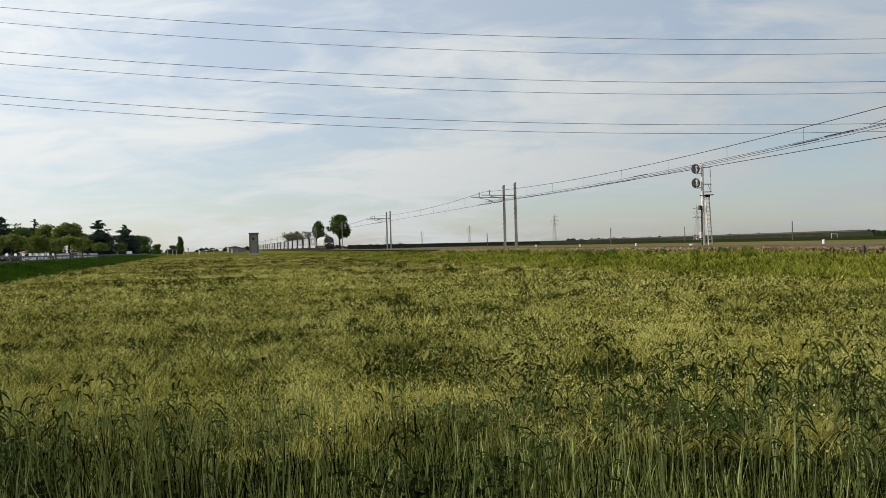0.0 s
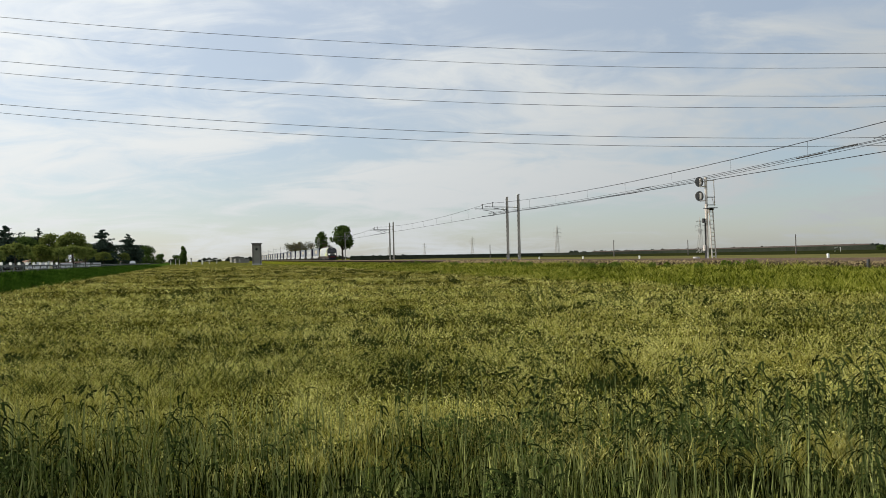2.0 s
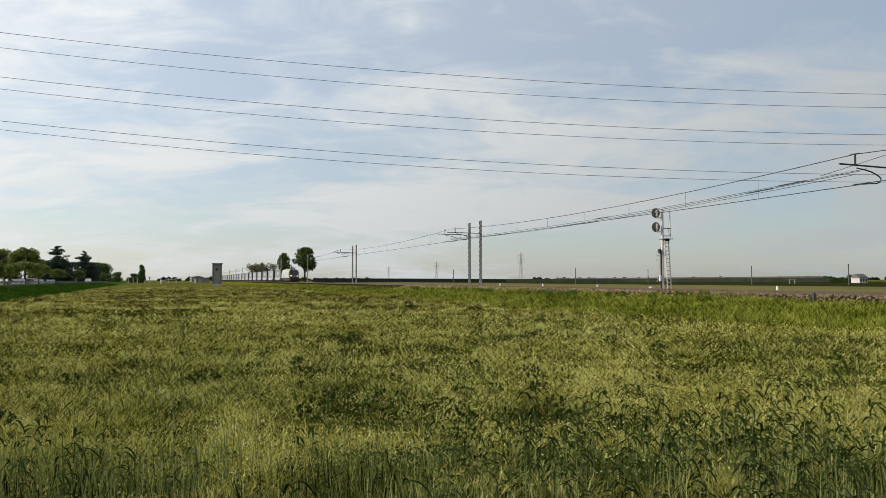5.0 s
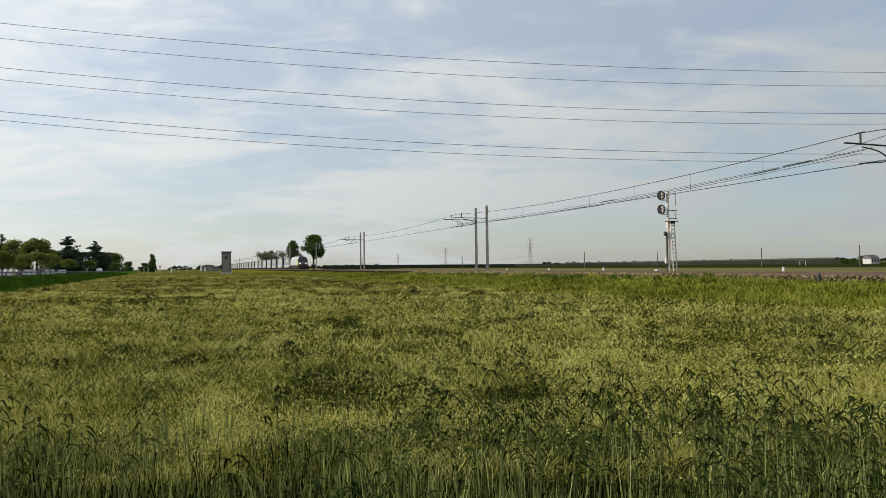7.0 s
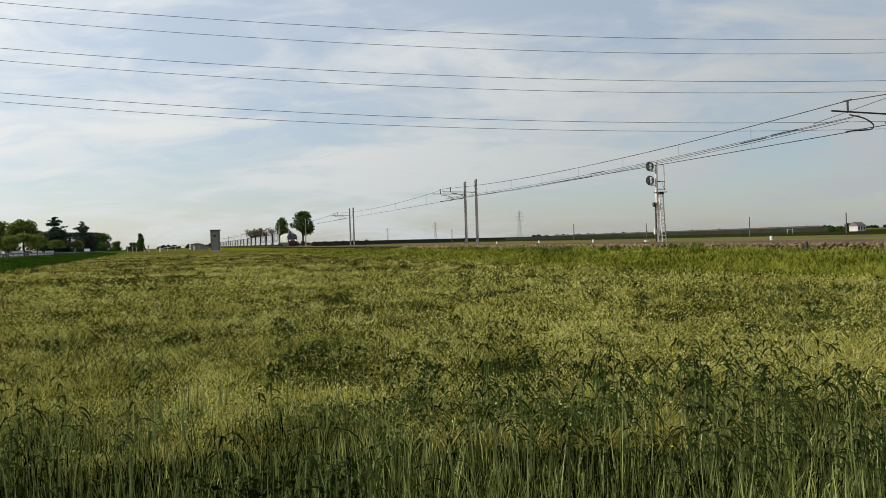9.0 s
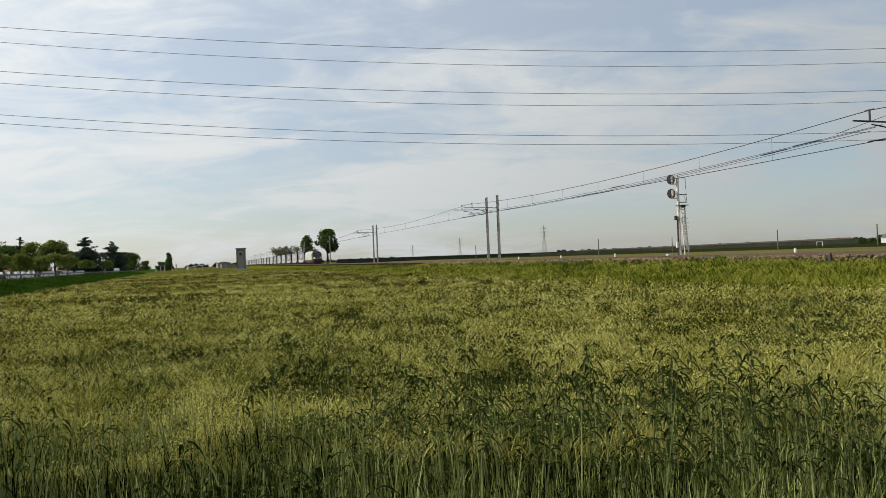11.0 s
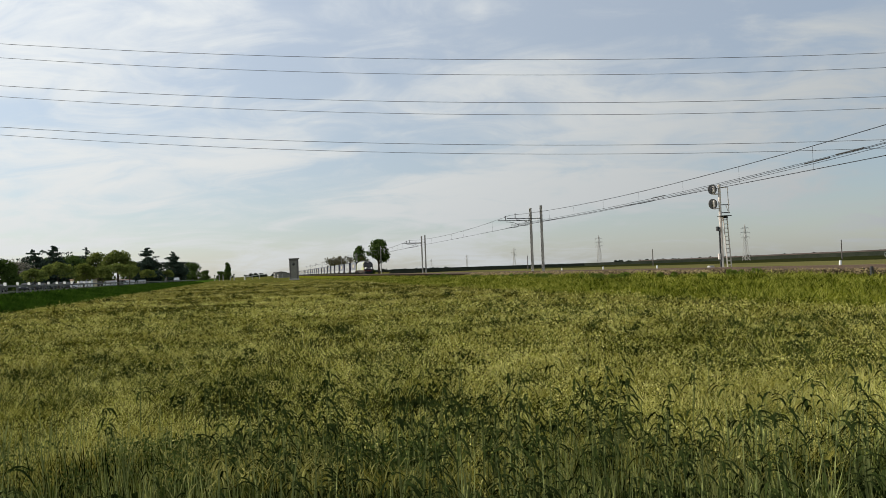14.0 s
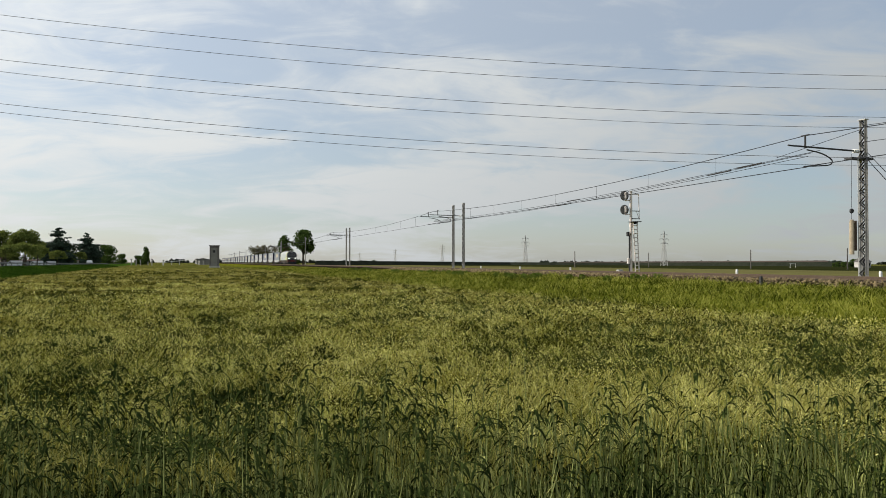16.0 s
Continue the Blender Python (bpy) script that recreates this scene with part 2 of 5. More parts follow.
M_LEAFPALE = mat("spring green leaves", (0.05, 0.075, 0.015), 0.6, color2=(0.20, 0.22, 0.05), scale=0.7, island=0.7, trans=0.3, spec=0.0)
M_NEEDLE = mat("dark cedar needles", (0.018, 0.032, 0.024), 0.7, color2=(0.075, 0.105, 0.075), scale=0.7, island=0.7, trans=0.15, spec=0.0)
M_TWIGPALE = mat("pale bare twigs", (0.22, 0.20, 0.16), 0.9, color2=(0.34, 0.31, 0.26), scale=1, island=0.5)
M_LEAFMID = mat("mid green leaves", (0.055, 0.085, 0.02), 0.6, color2=(0.26, 0.29, 0.075), scale=0.7, island=0.6, trans=0.3, spec=0.0)
M_TWIG = mat("bare brown twigs", (0.09, 0.08, 0.045), 0.9, color2=(0.17, 0.16, 0.08), scale=1, island=0.5)
M_ASPHALT = mat("road asphalt", (0.045, 0.045, 0.045), 0.95, var=0.2, scale=1, bump=0.2, spec=0.0)
M_HUT = mat("grey hut plaster", (0.21, 0.205, 0.185), 0.9, var=0.15, scale=0.8, bump=0.2)
M_ROOF = mat("grey roof sheet", (0.14, 0.13, 0.125), 0.8, var=0.2, scale=1)
M_TILE = mat("terracotta roof", (0.24, 0.15, 0.11), 0.9, var=0.25, scale=2)
M_PLASTER = mat("cream plaster", (0.66, 0.58, 0.42), 0.9, var=0.12, scale=0.7)
M_HOUSE = mat("pale house plaster", (0.50, 0.48, 0.45), 0.9, var=0.1, scale=0.7)
M_HEDGE = mat("dark distant hedge", (0.014, 0.018, 0.012), 0.95, color2=(0.036, 0.040, 0.028), scale=0.15, bump=0.6, bscale=2, spec=0.0)
# Green is greyed a little, putting distance haze into the colour.
M_FARWOOD = mat("distant woods greyed for haze", (0.03, 0.038, 0.03), 0.95, color2=(0.055, 0.062, 0.045), scale=0.05, spec=0.0)
M_PLOUGH = mat("far tilled field", (0.060, 0.048, 0.042), 0.95, color2=(0.105, 0.086, 0.074), scale=0.02, spec=0.0)
M_ROUGH = mat("rough verge grass", (0.06, 0.065, 0.018), 0.95, color2=(0.20, 0.175, 0.065), scale=0.12, bump=0.5, bscale=2, spec=0.0)
M_FARDARK = mat("dark far crop", (0.014, 0.018, 0.006), 0.95, color2=(0.035, 0.038, 0.012), scale=0.03, bump=0.4, bscale=3, spec=0.0)
M_FARGREEN = mat("far crop field", (0.09, 0.088, 0.030), 0.95, color2=(0.17, 0.155, 0.06), scale=0.03, bump=0.4, bscale=3, spec=0.0)
M_GLASS = mat("dark tinted glass", (0.012, 0.014, 0.016), 0.08, var=0.1, spec=0.6)
M_LOCOWHITE = mat("silver white locomotive paint", (0.40, 0.425, 0.44), 0.35, var=0.06, scale=1.2)
M_LIME = mat("lime yellow paint", (0.50, 0.53, 0.22), 0.4, var=0.08, scale=1.2)
M_LOCODARK = mat("dark grey cab front paint", (0.035, 0.037, 0.042), 0.35, var=0.15)
M_RED = mat("dark red paint", (0.14, 0.025, 0.025), 0.5, var=0.15)
M_UNDER = mat("dirty underframe", (0.06, 0.052, 0.045), 0.85, var=0.35, scale=4)
M_CURTAIN = mat("blue trailer curtain", (0.14, 0.155, 0.185), 0.6, color2=(0.23, 0.245, 0.275), scale=0.8)
M_CURTAIN2 = mat("greyish trailer curtain", (0.22, 0.23, 0.24), 0.5, color2=(0.34, 0.35, 0.355), scale=0.8)
M_TRAILEND = mat("navy trailer end", (0.025, 0.03, 0.06), 0.5, var=0.15)
M_YELLOW = mat("orange yellow lettering", (0.46, 0.39, 0.26), 0.5, var=0.08)
M_PALEBAR = mat("pale trailer marking", (0.42, 0.43, 0.43), 0.5, var=0.1)
M_GREYART = mat("grey mountain print", (0.36, 0.38, 0.39), 0.45, var=0.2, scale=2)
M_TYRE = mat("black rubber", (0.025, 0.025, 0.025), 0.9, var=0.2)
M_CARWHITE = mat("white car paint", (0.72, 0.73, 0.74), 0.3, var=0.03, spec=0.5)
M_CARGREY = mat("dark grey car paint", (0.07, 0.072, 0.078), 0.5, 0.1, var=0.05, spec=0.2)
M_LIT = mat("lit headlamp", (0.8, 0.8, 0.75), 0.3, var=0.02)
M_LIT.node_tree.nodes["Principled BSDF"].inputs["Emission Color"].default_value = (1.0, 0.95, 0.85, 1)
M_LIT.node_tree.nodes["Principled BSDF"].inputs["Emission Strength"].default_value = 3.0
M_LAMP = mat("clear lamp lens", (0.75, 0.75, 0.70), 0.15, var=0.05, spec=0.6)


# ---- geometry helpers ----
class Geo:
    """Gathers faces for one mesh."""

    def __init__(self):
        self.v, self.f = [], []

    def add(self, verts, faces):
        b = len(self.v)
        self.v.extend(tuple(p) for p in verts)
        self.f.extend(tuple(b + i for i in q) for q in faces)
        return self

    def box(self, c, size, m=None, bevel=0.0):
        cx, cy, cz = c
        a, b, h = size[0] / 2, size[1] / 2, size[2] / 2
        if bevel:
            e = bevel
            ring = [(-a + e, -b), (a - e, -b), (a, -b + e), (a, b - e), (a - e, b), (-a + e, b), (-a, b - e), (-a, -b + e)]
            k = 1 - e / min(a, b)
            pts = [(x * k, y * k, -h) for x, y in ring] + [(x, y, -h + e) for x, y in ring] + [(x, y, h - e) for x, y in ring] + [(x * k, y * k, h) for x, y in ring]
            fs = [tuple(range(7, -1, -1)), tuple(range(24, 32))]
            for r in range(3):
                fs += [(r * 8 + i, r * 8 + (i + 1) % 8, r * 8 + 8 + (i + 1) % 8, r * 8 + 8 + i) for i in range(8)]
        else:
            pts = [(x, y, z) for z in (-h, h) for x, y in ((-a, -b), (a, -b), (a, b), (-a, b))]
            fs = [(3, 2, 1, 0), (4, 5, 6, 7), (0, 1, 5, 4), (1, 2, 6, 5), (2, 3, 7, 6), (3, 0, 4, 7)]
        pts = [Vector(p) for p in pts]
        if m:
            pts = [m @ p for p in pts]
        return self.add([(p[0] + cx, p[1] + cy, p[2] + cz) for p in pts], fs)

    def tube(self, path, r, n=6, r2=None, caps=True):
        path = [Vector(p) for p in path]
        r2 = r if r2 is None else r2
        b = len(self.v)
        for i, p in enumerate(path):
            d = (path[min(i + 1, len(path) - 1)] - path[max(i - 1, 0)]).normalized()
            up = Vector((0, 0, 1)) if abs(d.z) < 0.95 else Vector((1, 0, 0))
            s = d.cross(up).normalized()
            t = s.cross(d)
            rr = r + (r2 - r) * i / max(1, len(path) - 1)
            for k in range(n):
                a = 2 * math.pi * k / n
                self.v.append(tuple(p + s * (rr * math.cos(a)) + t * (rr * math.sin(a))))
        for i in range(len(path) - 1):
            for k in range(n):
                k2 = (k + 1) % n
                self.f.append((b + i * n + k, b + i * n + k2, b + (i + 1) * n + k2, b + (i + 1) * n + k))
        if caps:
            self.f.append(tuple(b + k for k in range(n - 1, -1, -1)))
            self.f.append(tuple(b + (len(path) - 1) * n + k for k in range(n)))
        return self

    def extrude(self, prof, p0, p1, ax, ay):
        """A closed profile (a, b) swept from p0 to p1; ax, ay are its axes."""
        n = len(prof)
        ax, ay, p0, p1 = Vector(ax), Vector(ay), Vector(p0), Vector(p1)
        vs = [p0 + ax * a + ay * b for a, b in prof] + [p1 + ax * a + ay * b for a, b in prof]
        fs = [tuple(range(n - 1, -1, -1)), tuple(range(n, 2 * n))] + [(i, (i + 1) % n, n + (i + 1) % n, n + i) for i in range(n)]
        return self.add(vs, fs)

    def mesh(self, name, material, smooth=False):
        me = bpy.data.meshes.new(name)
        me.from_pydata(self.v, [], self.f)
        me.materials.append(material)
        if smooth:
            me.polygons.foreach_set("use_smooth", [True] * len(me.polygons))
        me.update()
        return me


def part(name, geo, material, parent=None, label="", smooth=False):
    ob = new(name, geo.mesh(name, material, smooth))
    if parent:
        ob.parent = parent
    if label:
        ob["label"] = label
    return ob


def thing(name, label, category, m=None, group="", kind=""):
    ob = new(name)
    ob.empty_display_size = 0.2
    if m is not None:
        ob.matrix_basis = m
    return tagged(ob, label, category, group, kind)


def tri_mesh(name, verts, tris, material):
    """A large mesh of triangles from arrays."""
    me = bpy.data.meshes.new(name)
    nv, nt = len(verts), len(tris)
    me.vertices.add(nv)
    me.vertices.foreach_set("co", np.ascontiguousarray(verts, dtype=np.float32).ravel())
    me.loops.add(nt * 3)
    me.loops.foreach_set("vertex_index", np.ascontiguousarray(tris, dtype=np.int32).ravel())
    me.polygons.add(nt)
    me.polygons.foreach_set("loop_start", np.arange(0, nt * 3, 3, dtype=np.int32))
    me.polygons.foreach_set("loop_total", np.full(nt, 3, dtype=np.int32))
    me.materials.append(material)
    me.update(calc_edges=True)
    return me


# ---- plan ----
# the railway runs straight; s along it (away), d across it (towards the meadow), both from the foot of the nearest mast
R0, RU, RN = Vector((26.0, 38.0, 0)), Vector((-0.3214, 0.9469, 0)), Vector((-0.9469, -0.3214, 0))
RAIL_YAW = math.degrees(math.atan2(0.9469, -0.3214))
GROUND, RAILTOP, TRACK = 0.15, 1.02, 3.5


def fall(y):
    """How far the land has sunk below the meadow's level at this distance."""
    return 0.003 * max(0.0, y - 20.0)


def falls(y):
    return 0.003 * np.maximum(0.0, y - 20.0)


def rail_pt(s, d, z):
    p = R0 + RU * s + RN * d
    return Vector((p.x, p.y, z - fall(p.y)))


def wire_pt(s, d, z):
    """A point of the overhead line, which keeps its level a little better than the track."""
    p = rail_pt(s, d, z)
    p.z += min(0.2, fall(R0.y + RU.y * s))
    return p


def rail_pose(s, d, z, turn=0):
    """Local x runs along the railway away from the viewer, local y towards the meadow side reversed."""
    p = rail_pt(s, d, z)
    return pose(p.x, p.y, p.z, 0, 0, RAIL_YAW + turn)


# the road on the other side runs nearly parallel
Q0, QU, QN = Vector((-15.0, 0, 0)), Vector((-0.3552, 0.9348, 0)), Vector((-0.9348, -0.3552, 0))


def road_pt(s, d, z):
    p = Q0 + QU * s + QN * d
    return Vector((p.x, p.y, GROUND + (z - GROUND) * bank_rise(s) - fall(p.y)))


def bank_rise(s):
    """The road bank is higher near the viewer and flattens out along the road."""
    return float(np.interp(s, [47.0, 230.0], [1.17, 0.82]))


def lot_z(x, y, z):
    """Level of the land beside the road for a height z over the meadow."""
    s = (x - Q0.x) * QU.x + (y - Q0.y) * QU.y
    return GROUND + (z - GROUND) * bank_rise(s) - fall(y)


# ---- ground ----
g = Geo()
xs = [-4000, -1500, -600, -250, -100, -50, -25, -10, 0, 10, 25, 50, 100, 250, 600, 1500, 4000]
ys = [-4000, -1000, -200, -50, -10, 0, 10, 20, 35, 50, 80, 120, 200, 400, 800, 1600, 4500]
for y in ys:
    for x in xs:
        g.v.append((x, y, GROUND - fall(y)))
for j in range(len(ys) - 1):
    for i in range(len(xs) - 1):
        a = j * len(xs) + i
        g.f.append((a, a + 1, a + 1 + len(xs), a + len(xs)))
tagged(part("ground", g, M_GROUND), "wide flat meadow of olive and straw coloured grass", "ground", kind="structure")

# railway embankment: grassy slope on the meadow side, ballast bed on top
SL, SH = -150.0, 900.0


def strip(name, prof, s0, s1, material, fn, label, category, step=None):
    g = Geo()
    cuts = [s0, s1] if not step else list(np.arange(s0, s1 + 0.01, step))
    for s in cuts:
        for d, z in prof:
            g.v.append(tuple(fn(s, d, z)))
    n = len(prof)
    for i in range(len(cuts) - 1):
        for k in range(n - 1):
            a = i * n + k
            g.f.append((a, a + 1, a + 1 + n, a + n))
    return tagged(part(name, g, material), label, category, kind="structure")


strip("embankment", [(20.5, GROUND - 0.1), (18.0, 0.22), (12.0, 0.40), (6.0, 0.52), (4.6, 0.52), (-2.0, 0.5), (-4.0, 0.4), (-9.0, GROUND - 0.1)], SL, SH, M_BANK, rail_pt, "low railway bank covered with bright green grass", "embankment", 30)
strip("ballast_bed", [(6.2, 0.46), (5.1, 0.74), (4.7, 0.80), (1.1, 0.80), (0.7, 0.74), (-0.5, 0.45)], SL, SH, M_BALLAST, rail_pt, "grey brown crushed stone ballast bed under the track", "ballast", 30)

# ---- track ----
track = thing("railway_track", "single railway track with rusty rails on concrete sleepers", "railway track", kind="structure")
prof = [(-0.07, 0), (0.07, 0), (0.07, 0.015), (0.015, 0.03), (0.015, 0.12), (0.035, 0.13), (0.035, 0.165), (-0.035, 0.165), (-0.035, 0.13), (-0.015, 0.12), (-0.015, 0.03), (-0.07, 0.015)]
for side in (-0.75, 0.75):
    g = Geo()
    for a, b in ((SL, -20.0), (-20.0, SH)):
        g.extrude(prof, rail_pt(a, TRACK + side, RAILTOP - 0.165), rail_pt(b, TRACK + side, RAILTOP - 0.165), RN, (0, 0, 1))
    part("rail", g, M_RAIL, track)
sl = Geo()
for i in range(260):
    s = -60 + i * 0.6
    sl.box(rail_pt(s, TRACK, 0.80), (0.26, 2.4, 0.13), Matrix.Rotation(radians(RAIL_YAW), 3, "Z"))
tagged(part("sleepers", sl, M_SLEEPER, track), kind="stuff")

# loose ballast stones along the visible shoulder
rng = np.random.default_rng(5)
N = 8500
s = rng.uniform(-14, 75, N) ** 1.0
d = rng.uniform(3.75, 6.1, N)
z = np.where(d < 4.7, 0.80, np.where(d < 5.1, 0.80 - (d - 4.7) * 0.15, 0.74 - (d - 5.1) * 0.333))
r = rng.uniform(0.045, 0.105, N) * (1 + np.clip(s, 0, 80) / 80)
base = np.array([(1, 0, 0), (-0.9, 0.1, 0), (0, 1, 0.1), (0.1, -0.9, 0), (0, 0.1, 0.8), (0.1, 0, -0.7)])
tri = np.array([(0, 2, 4), (2, 1, 4), (1, 3, 4), (3, 0, 4), (2, 0, 5), (1, 2, 5), (3, 1, 5), (0, 3, 5)])
ang = rng.uniform(0, 6.28, N)
sh = base[None] * (1 + rng.uniform(-0.35, 0.35, (N, 6, 3)))
loc = np.empty((N, 6, 3))
loc[..., 0] = (sh[..., 0] * np.cos(ang)[:, None] - sh[..., 1] * np.sin(ang)[:, None]) * r[:, None]
loc[..., 1] = (sh[..., 0] * np.sin(ang)[:, None] + sh[..., 1] * np.cos(ang)[:, None]) * r[:, None]
loc[..., 2] = sh[..., 2] * r[:, None]
org = np.stack([R0.x + RU.x * s + RN.x * d, R0.y + RU.y * s + RN.y * d, z + r * 0.3], 1)
org[:, 2] -= falls(org[:, 1])
v = (loc + org[:, None]).reshape(-1, 3)
t = (tri[None] + 6 * np.arange(N)[:, None, None]).reshape(-1, 3)
tagged(new("ballast_stones", tri_mesh("ballast_stones", v, t, M_STONE)), "loose grey and brown crushed stones on the track shoulder", "ballast stones", kind="stuff")


# ---- masts and catenary ----
def lattice_mast(h, w0, w1):
    """Two channel legs joined by flat lacing; local origin at the foot."""
    t = thing("catenary_mast", "galvanised lattice railway catenary mast on a concrete foot", "catenary mast", group="catenary masts")
    for sx in (-1, 1):
        g = Geo()
        a, b = w0 / 2, w1 / 2
        for (c0, c1, wd) in ((a, b, 0.045),):
            g.tube([(sx * c0, 0, 0), (sx * c1, 0, h)], 0.10, 4, 0.085)
            g.tube([(sx * c0, 0.10, 0), (sx * c1, 0.08, h)], 0.03, 4)
            g.tube([(sx * c0, -0.10, 0), (sx * c1, -0.08, h)], 0.03, 4)
        # Pale left leg, dark right leg: sunlit and shaded side given by colour.
        part("leg", g, M_GALV if sx < 0 else M_MAST_SHADE, t)
    n = int(h / 0.30)
    g = Geo()
    for i in range(n):
        z0, z1 = h * i / n, h * (i + 1) / n
        for yy in (-0.1, 0.1):
            q0, q1 = (w0 + (w1 - w0) * i / n) / 2, (w0 + (w1 - w0) * (i + 1) / n) / 2
            sg = 1 if i % 2 else -1
            g.tube([(-sg * q0, yy, z0), (sg * q1, yy, z1)], 0.042, 4, caps=False)
    part("lacing", g, M_DARKSTEEL, t, "dark lattice lacing")
    part("concrete_foot", Geo().box((0, 0, -0.12), (0.8, 0.8, 0.55), bevel=0.06), M_CONC, t, "pale concrete footing")
    part("cap", Geo().box((0, 0, h + 0.02), (w1 + 0.16, 0.24, 0.05)), M_GALV, t)
    return t


def cantilever(parent, zt, reach, yoff=0.0, drop=0.95):
    """A tube towards the track with insulators, messenger pin and curved steady arm. Local -y is towards the track."""
    y0 = 0.05
    part("cantilever_tube", Geo().tube([(yoff, -y0, zt), (yoff, -reach - 1.1, zt + 0.06)], 0.045, 8), M_DARKSTEEL, parent, "dark horizontal cantilever tube")
    g = Geo()
    for k in range(4):
        g.tube([(yoff, -0.35 - k * 0.1, zt), (yoff, -0.39 - k * 0.1, zt)], 0.1, 10)
    part("insulator", g, M_WHITE, parent, "pale ribbed insulator")
    part("messenger_pin", Geo().tube([(yoff, -reach, zt), (yoff, -reach, zt + 0.62)], 0.05, 6).tube([(yoff - 0.25, -reach, zt + 0.62), (yoff + 0.25, -reach, zt + 0.62)], 0.04, 6), M_DARKSTEEL, parent)
    pts = [(yoff, -reach + 0.1, zt - 0.1), (yoff, -reach + 1.1, zt - 0.25), (yoff, -reach + 1.75, zt - 0.55), (yoff, -reach + 1.6, zt - 0.8), (yoff, -reach + 0.9, zt - 0.88), (yoff, -reach - 0.05, zt - drop)]
    sm = []
    for i in range(len(pts) - 1):
        p0, p1, p2, p3 = (Vector(pts[max(i - 1, 0)]), Vector(pts[i]), Vector(pts[i + 1]), Vector(pts[min(i + 2, len(pts) - 1)]))
        for k in range(4):
            u = k / 4
            sm.append(0.5 * ((2 * p1) + (p2 - p0) * u + (2 * p0 - 5 * p1 + 4 * p2 - p3) * u * u + (3 * p1 - p0 - 3 * p2 + p3) * u ** 3))
    sm.append(Vector(pts[-1]))
    part("steady_arm", Geo().tube(sm, 0.035, 6), M_DARKSTEEL, parent, "dark curved steady arm")


MASTZ = 0.80
ARM = 7.45
near = lattice_mast(8.35, 0.36, 0.30)
near.matrix_basis = rail_pose(0, 0, MASTZ, 180)
tagged(near, "galvanised lattice catenary mast with a rusty tensioning weight")
cantilever(near, ARM - MASTZ + 0.05, TRACK + 0.4, 0.0)
# tensioning gear on the near mast
part("weight_stack", Geo().tube([(0.15, -1.0, 1.3), (0.15, -1.0, 3.0)], 0.115, 12).tube([(0.15, -1.0, 3.0), (0.15, -1.0, 3.1)], 0.09, 10), M_WEIGHT, near, "pale rusty stacked tensioning weight")
part("weight_stack", Geo().tube([(0.1, -0.72, 1.5), (0.1, -0.72, 3.05)], 0.09, 12), M_RAIL, near, "rusty brown second weight")
part("weight_guide", Geo().tube([(0.22, -0.62, 0.0), (0.22, -0.62, 6.4)], 0.025, 6), M_GALV, near)
part("weight_rope", Geo().tube([(0.15, -1.0, 3.1), (0.15, -1.0, 6.5)], 0.012, 4), M_WIRE, near)
part("pulley", Geo().tube([(0.11, -1.0, 3.55), (0.19, -1.0, 3.55)], 0.12, 12), M_DARKSTEEL, near)
for zz, ww in ((6.3, 0.9),):
    part("bracket", Geo().box((0, -0.3, zz), (ww * 0.5, 1.5, 0.09)), M_DARKSTEEL, near)
part("stay", Geo().tube([(0.1, 0.1, 6.7), (6.5, 0.3, -0.3)], 0.02, 5).tube([(0.1, -0.1, 6.5), (6.3, -0.2, -0.3)], 0.02, 5), M_WIRE, near, "steel guy cable")

mid_a = lattice_mast(8.45, 0.36, 0.30)
mid_a.matrix_basis = rail_pose(62.6, 0, MASTZ, 180)
cantilever(mid_a, ARM - MASTZ + 0.2, TRACK, 0.0)
mid_b = copy_thing(mid_a, rail_pose(58.8, 0, MASTZ, 180))
mast_s = [128.8, 132.4, 193, 253, 256.6, 313, 373, 433, 493, 553]
far_masts = [copy_thing(mid_a, rail_pose(sv, 0, MASTZ, 180)) for sv in mast_s]


def span(p, q, sag, n=14):
    p, q = Vector(p), Vector(q)
    return [p.lerp(q, i / n) - Vector((0, 0, 4 * sag * (i / n) * (1 - i / n))) for i in range(n + 1)]


sup = [-62.0, 0.0, 60.7, 130.0, 193, 253, 313, 373]
MESS, CONT = 8.05, 6.47
g1, g2, g3 = Geo(), Geo(), Geo()
for a, b in zip(sup[:-1], sup[1:]):
    rr = 0.021 if a < 100 else 0.03
    da, db = (TRACK + 0.4 if q == 0 else TRACK for q in (a, b))
    g1.tube(span(wire_pt(a, da, MESS), wire_pt(b, db, MESS), 0.70), rr, 4, caps=False)
    g2.tube(span(wire_pt(a, da - 0.15, CONT), wire_pt(b, db + 0.15, CONT), 0.05), rr, 4, caps=False)
    n = 9
    for i in range(1, n):
        u = i / n
        zt = MESS - 2.8 * u * (1 - u)
        dd = da + (db - da) * u
        g3.tube([wire_pt(a + (b - a) * u, dd, zt), wire_pt(a + (b - a) * u, dd, CONT)], 0.008, 4, caps=False)
cat = thing("overhead_line", "dark overhead contact line with messenger wire and droppers", "overhead line")
part("messenger_wire", g1, M_WIRE, cat)
part("contact_wire", g2, M_WIRE, cat)
tagged(part("droppers", g3, M_WIRE, cat), kind="stuff")
# second set of wires of the overlap, ending on the near mast
cat2 = thing("anchored_line", "second dark overhead line anchored on the lattice mast", "overhead line")
part("anchor_wire", Geo().tube([wire_pt(0, 0.15, 8.6), wire_pt(4.0, 1.9, 7.55)], 0.014, 4, caps=False), M_WIRE, cat2)
